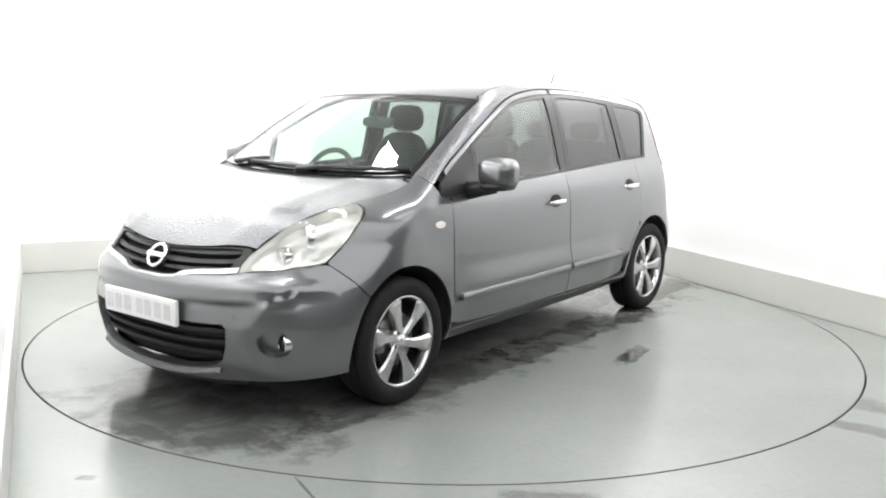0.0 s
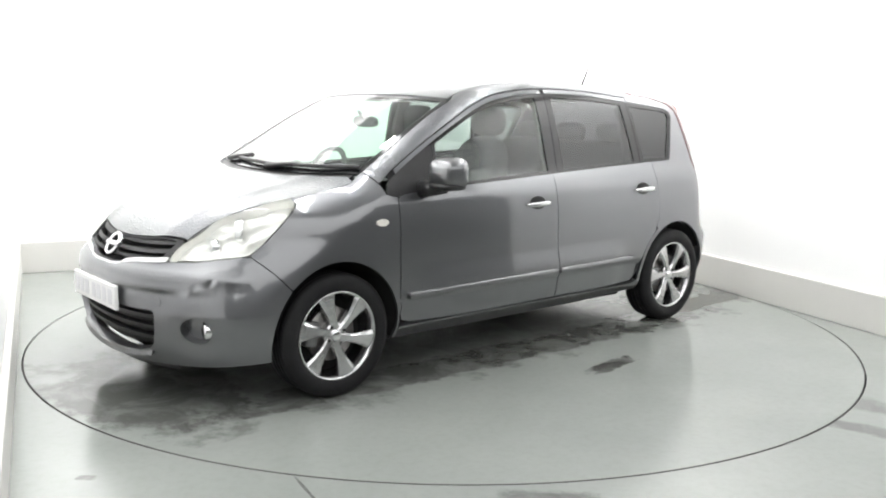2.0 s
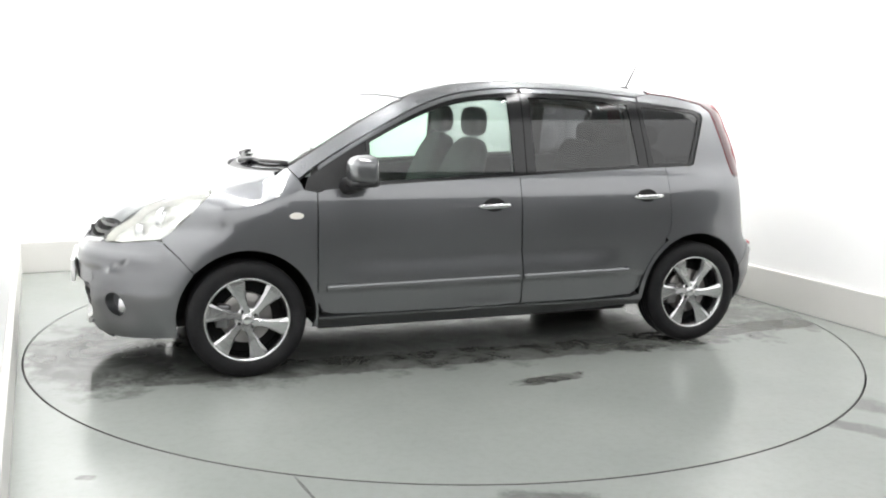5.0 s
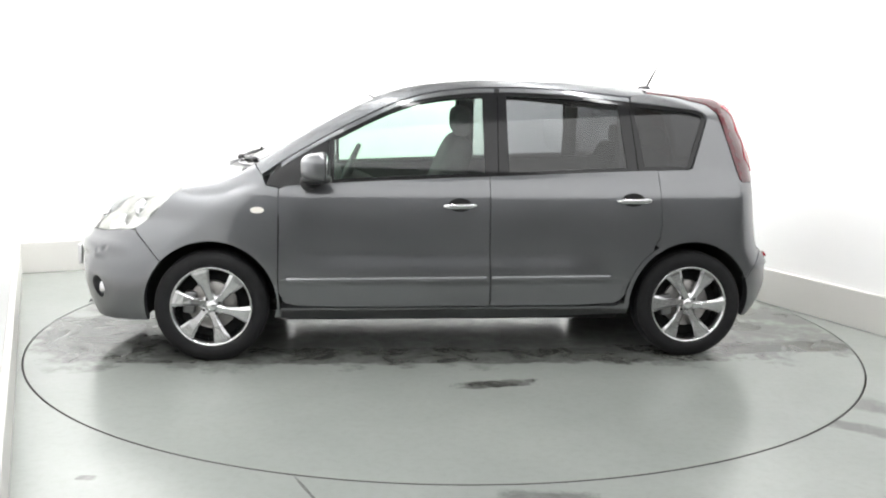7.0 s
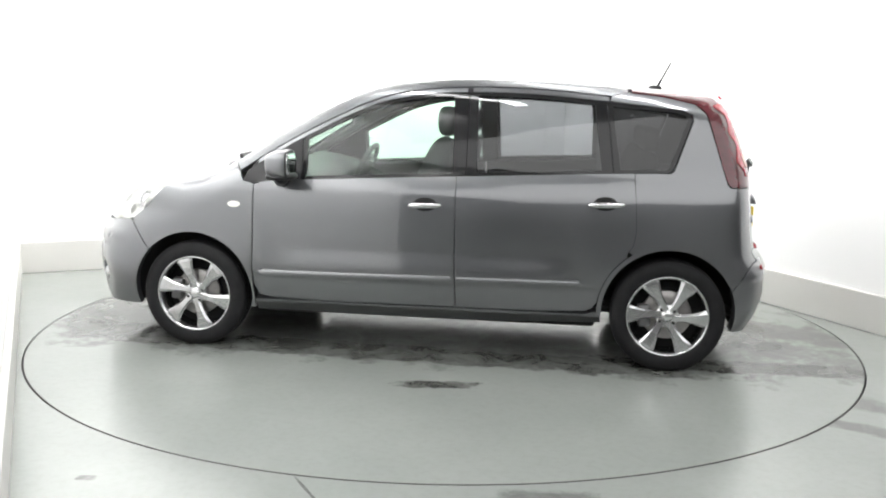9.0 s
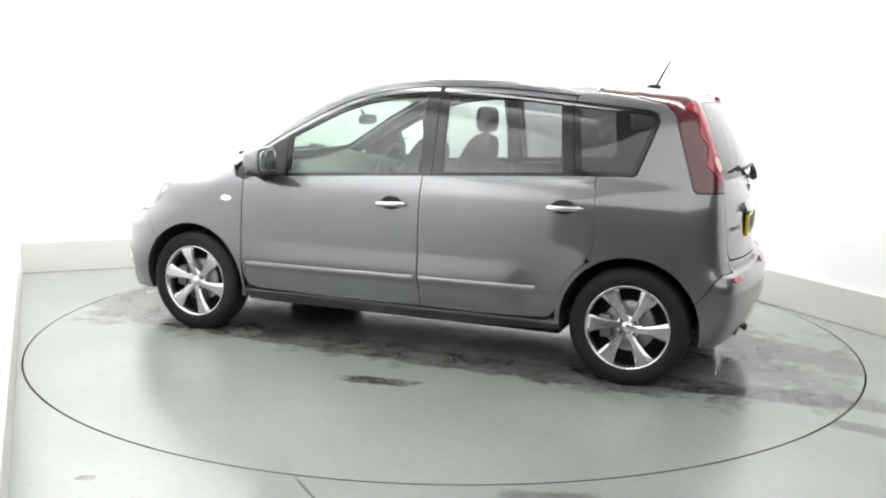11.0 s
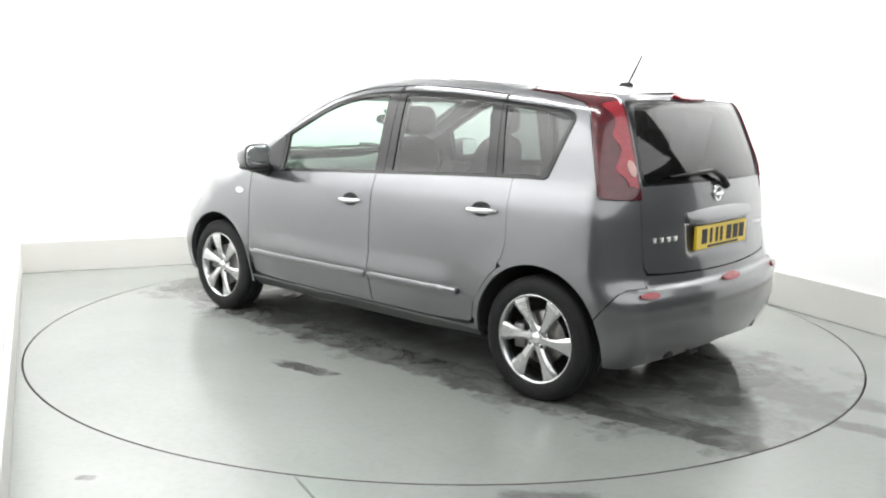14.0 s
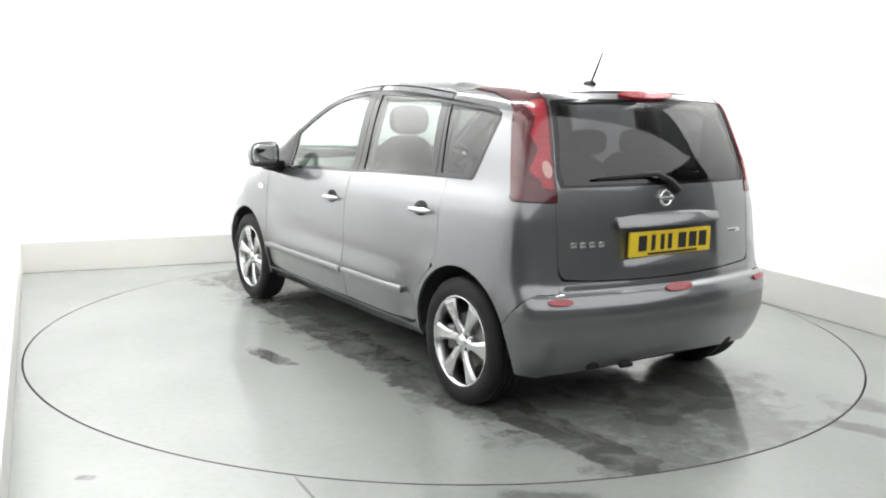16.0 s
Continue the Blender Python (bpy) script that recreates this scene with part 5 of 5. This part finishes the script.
def build_cabin(car):
    # ---- door cards, headliner and pillars, seen through the glass
    card = side_line([(-0.93, 0.92)] + [(x, float(BELT(x)) - 0.004) for x in np.linspace(-0.9, 0.165, 12)] + [(0.165, 0.30), (-0.93, 0.30)])
    panel("door_card", card, "side", CABIN, car, off=-0.06, depth=-0.05, mirror=True, step=0.08)
    card = side_line([(x, float(BELT(x)) - 0.004) for x in np.linspace(0.18, 1.09, 12)] + [(1.09, 0.66), (0.93, 0.45), (0.90, 0.30), (0.18, 0.30)])
    panel("door_card", card, "side", CABIN, car, off=-0.06, depth=-0.05, mirror=True, step=0.08)
    trim = side_line([(1.10, 1.02), (1.28, 1.03), (1.62, 1.03), (1.62, 0.55), (1.35, 0.66), (1.10, 0.65)])
    panel("boot_side_trim", trim, "side", CABIN, car, off=-0.05, depth=0.0, mirror=True, step=0.08)
    roof = [(-0.50 + 0.3 * y * y, y) for y in np.linspace(0.54, -0.54, 12)] + [(1.45, y) for y in np.linspace(-0.5, 0.5, 12)]
    panel("headliner", [at_top(x, y) for x, y in roof], "top", HEADLINER, car, off=-0.035, depth=0.0, step=0.08, label="pale grey headliner")
    for x0, x1, t0, t1 in ((0.15, 0.26, 0.165, 0.255), (0.90, 1.00, 0.90, 0.985)):
        panel("pillar_trim", side_line([(x0, float(BELT(x0))), (t0, float(GLASS_TOP(t0))), (t1, float(GLASS_TOP(t1))), (x1, float(BELT(x1)))]), "side", CABIN, car, off=-0.045, depth=0.02, mirror=True, step=0.06)
    panel("rear_pillar_trim", side_line([(1.30, 1.05), (1.40, 1.36), (1.50, 1.36), (1.62, 1.05)]), "side", CABIN, car, off=-0.04, depth=0.0, mirror=True, step=0.06)
    part("cabin_floor", box_bm(-1.0, 1.75, -0.66, 0.66, 0.275, 0.31, 0.01), LINER, car, smooth=False)
    # ---- dashboard with instrument hood
    bm = bmesh.new()
    rows = [(-1.16, 0.93, 0.52), (-1.05, 0.985, 0.62), (-0.92, 1.00, 0.70), (-0.80, 0.985, 0.71), (-0.70, 0.94, 0.71), (-0.66, 0.86, 0.71), (-0.70, 0.66, 0.70), (-0.80, 0.42, 0.68)]
    rings = []
    for x, z, w in rows:
        rings.append([bm.verts.new((x + 0.05 * (y / 0.7) ** 2, y * w / 0.7, z + (0.045 * math.exp(-((y - 0.36) / 0.16) ** 2) if -0.95 < x < -0.67 and z > 0.8 else 0))) for y in np.linspace(-0.7, 0.7, 29)])
    for a, b in zip(rings, rings[1:]):
        for i in range(28):
            bm.faces.new((a[i], a[i + 1], b[i + 1], b[i]))
    bmesh.ops.recalc_face_normals(bm, faces=bm.faces)
    part("dashboard", bm, CABIN, car, "dark plastic dashboard")
    # ---- steering wheel
    m = Matrix.Translation((-0.60, 0.36, 0.93)) @ Matrix.Rotation(radians(-64), 4, "Y")
    ringp = [m @ Vector((0.18 * math.cos(t), 0.18 * math.sin(t), 0)) for t in np.linspace(0, 2 * math.pi, 41)[:-1]]
    sw = part("steering_wheel", tube_bm(ringp, 0.016, 8, closed=True), CABIN, car, "dark steering wheel")
    bm = blob(bmesh.new(), (0, 0, -0.01), (0.065, 0.075, 0.03), 3.0, 18, 8)
    bmesh.ops.transform(bm, matrix=m, verts=bm.verts)
    part("steering_boss", bm, CABIN, sw)
    for a in (0, 115, 245):
        d = Vector((-math.cos(radians(a)), math.sin(radians(a)), 0))
        part("steering_spoke", tube_bm([m @ (d * 0.05), m @ (d * 0.175)], 0.014, 6), ALLOY if a else CABIN, sw)
    part("steering_column", tube_bm([m @ Vector((0, 0, -0.02)), m @ Vector((0, 0, -0.22))], 0.04, 10), CABIN, car)

    # ---- seats
    def front_seat(y, shift):
        seat = new("front_seat")
        seat.parent = car
        seat.location.x = shift
        tagged(seat, "dark cloth front seat with headrest")
        bm = blob(bmesh.new(), (-0.12, y, 0.56), (0.27, 0.245, 0.10), 4.0, 24, 12)
        part("seat_cushion", bm, FABRIC, seat)
        bm = blob(bmesh.new(), (0, 0, 0.30), (0.085, 0.235, 0.33), 3.6, 24, 16)
        for v in bm.verts:
            v.co.y *= 1 - 0.28 * max(0, v.co.z - 0.25) / 0.4
            v.co.x -= 0.03 * (abs(v.co.y) / 0.22) ** 2
        bmesh.ops.transform(bm, matrix=Matrix.Translation((0.10, y, 0.58)) @ Matrix.Rotation(radians(18), 4, "Y"), verts=bm.verts)
        part("backrest", bm, FABRIC, seat)
        bm = blob(bmesh.new(), (0.285, y, 1.275), (0.055, 0.125, 0.085), 2.9, 22, 14)
        part("headrest", bm, FABRIC, seat)
        for dy in (-0.05, 0.05):
            part("headrest_post", tube_bm([(0.27, y + dy, 1.14), (0.285, y + dy, 1.26)], 0.007, 6), CHROME, seat)
    front_seat(-0.36, -0.22)
    front_seat(0.36, -0.16)
    bench = new("rear_bench")
    bench.parent = car
    tagged(bench, "dark cloth rear bench with headrests")
    part("bench_cushion", blob(bmesh.new(), (0.78, 0, 0.56), (0.26, 0.62, 0.10), 5.0, 28, 12), FABRIC, bench)
    for y, w in ((-0.23, 0.39), (0.40, 0.235)):
        bm = blob(bmesh.new(), (0, 0, 0.27), (0.075, w, 0.29), 5.0, 28, 14)
        bmesh.ops.transform(bm, matrix=Matrix.Translation((1.02, y, 0.60)) @ Matrix.Rotation(radians(18), 4, "Y"), verts=bm.verts)
        part("bench_backrest", bm, FABRIC, bench)
    for y in (-0.36, 0.0, 0.36):
        part("headrest", blob(bmesh.new(), (1.20, y, 1.195), (0.05, 0.12, 0.065), 3.0, 20, 12), FABRIC, bench)
    part("parcel_shelf", box_bm(1.24, 1.70, -0.56, 0.56, 0.985, 1.005, 0.006), CABIN, car, "dark parcel shelf", smooth=False)
    # ---- inside mirror
    q = lifted(at_top(-0.62, 0.0), -0.03)
    mir = part("cabin_mirror", blob(bmesh.new(), (q[0] + 0.05, 0, q[2] - 0.06), (0.018, 0.115, 0.032), 3.2, 22, 10), CABIN, car, "dark inside mirror")
    part("mirror_stalk", tube_bm([q, (q[0] + 0.045, 0, q[2] - 0.05)], 0.009, 6), CABIN, mir)


INDICATOR = mat("clear_indicator", (0.85, 0.82, 0.76), 0.12, coat=1.0, noise_scale=60, vary=0.1)
build_details(car)
build_cabin(car)

# ---------------------------------------------------------------- motion


def motions():
    """The turntable turns; the car rides on it."""
    rows_table, rows_car = [], []
    off = Vector((-0.0217, 0.0551, 0))
    for t, a in TURN:
        m = Matrix.Rotation(radians(a), 4, "Z")
        rows_table.append((t, m))
        rows_car.append((t, m @ Matrix.Translation(off) @ Matrix.Rotation(radians(5.87), 4, "Z")))
    walk(turntable, rows_table)
    walk(car, rows_car)


motions()
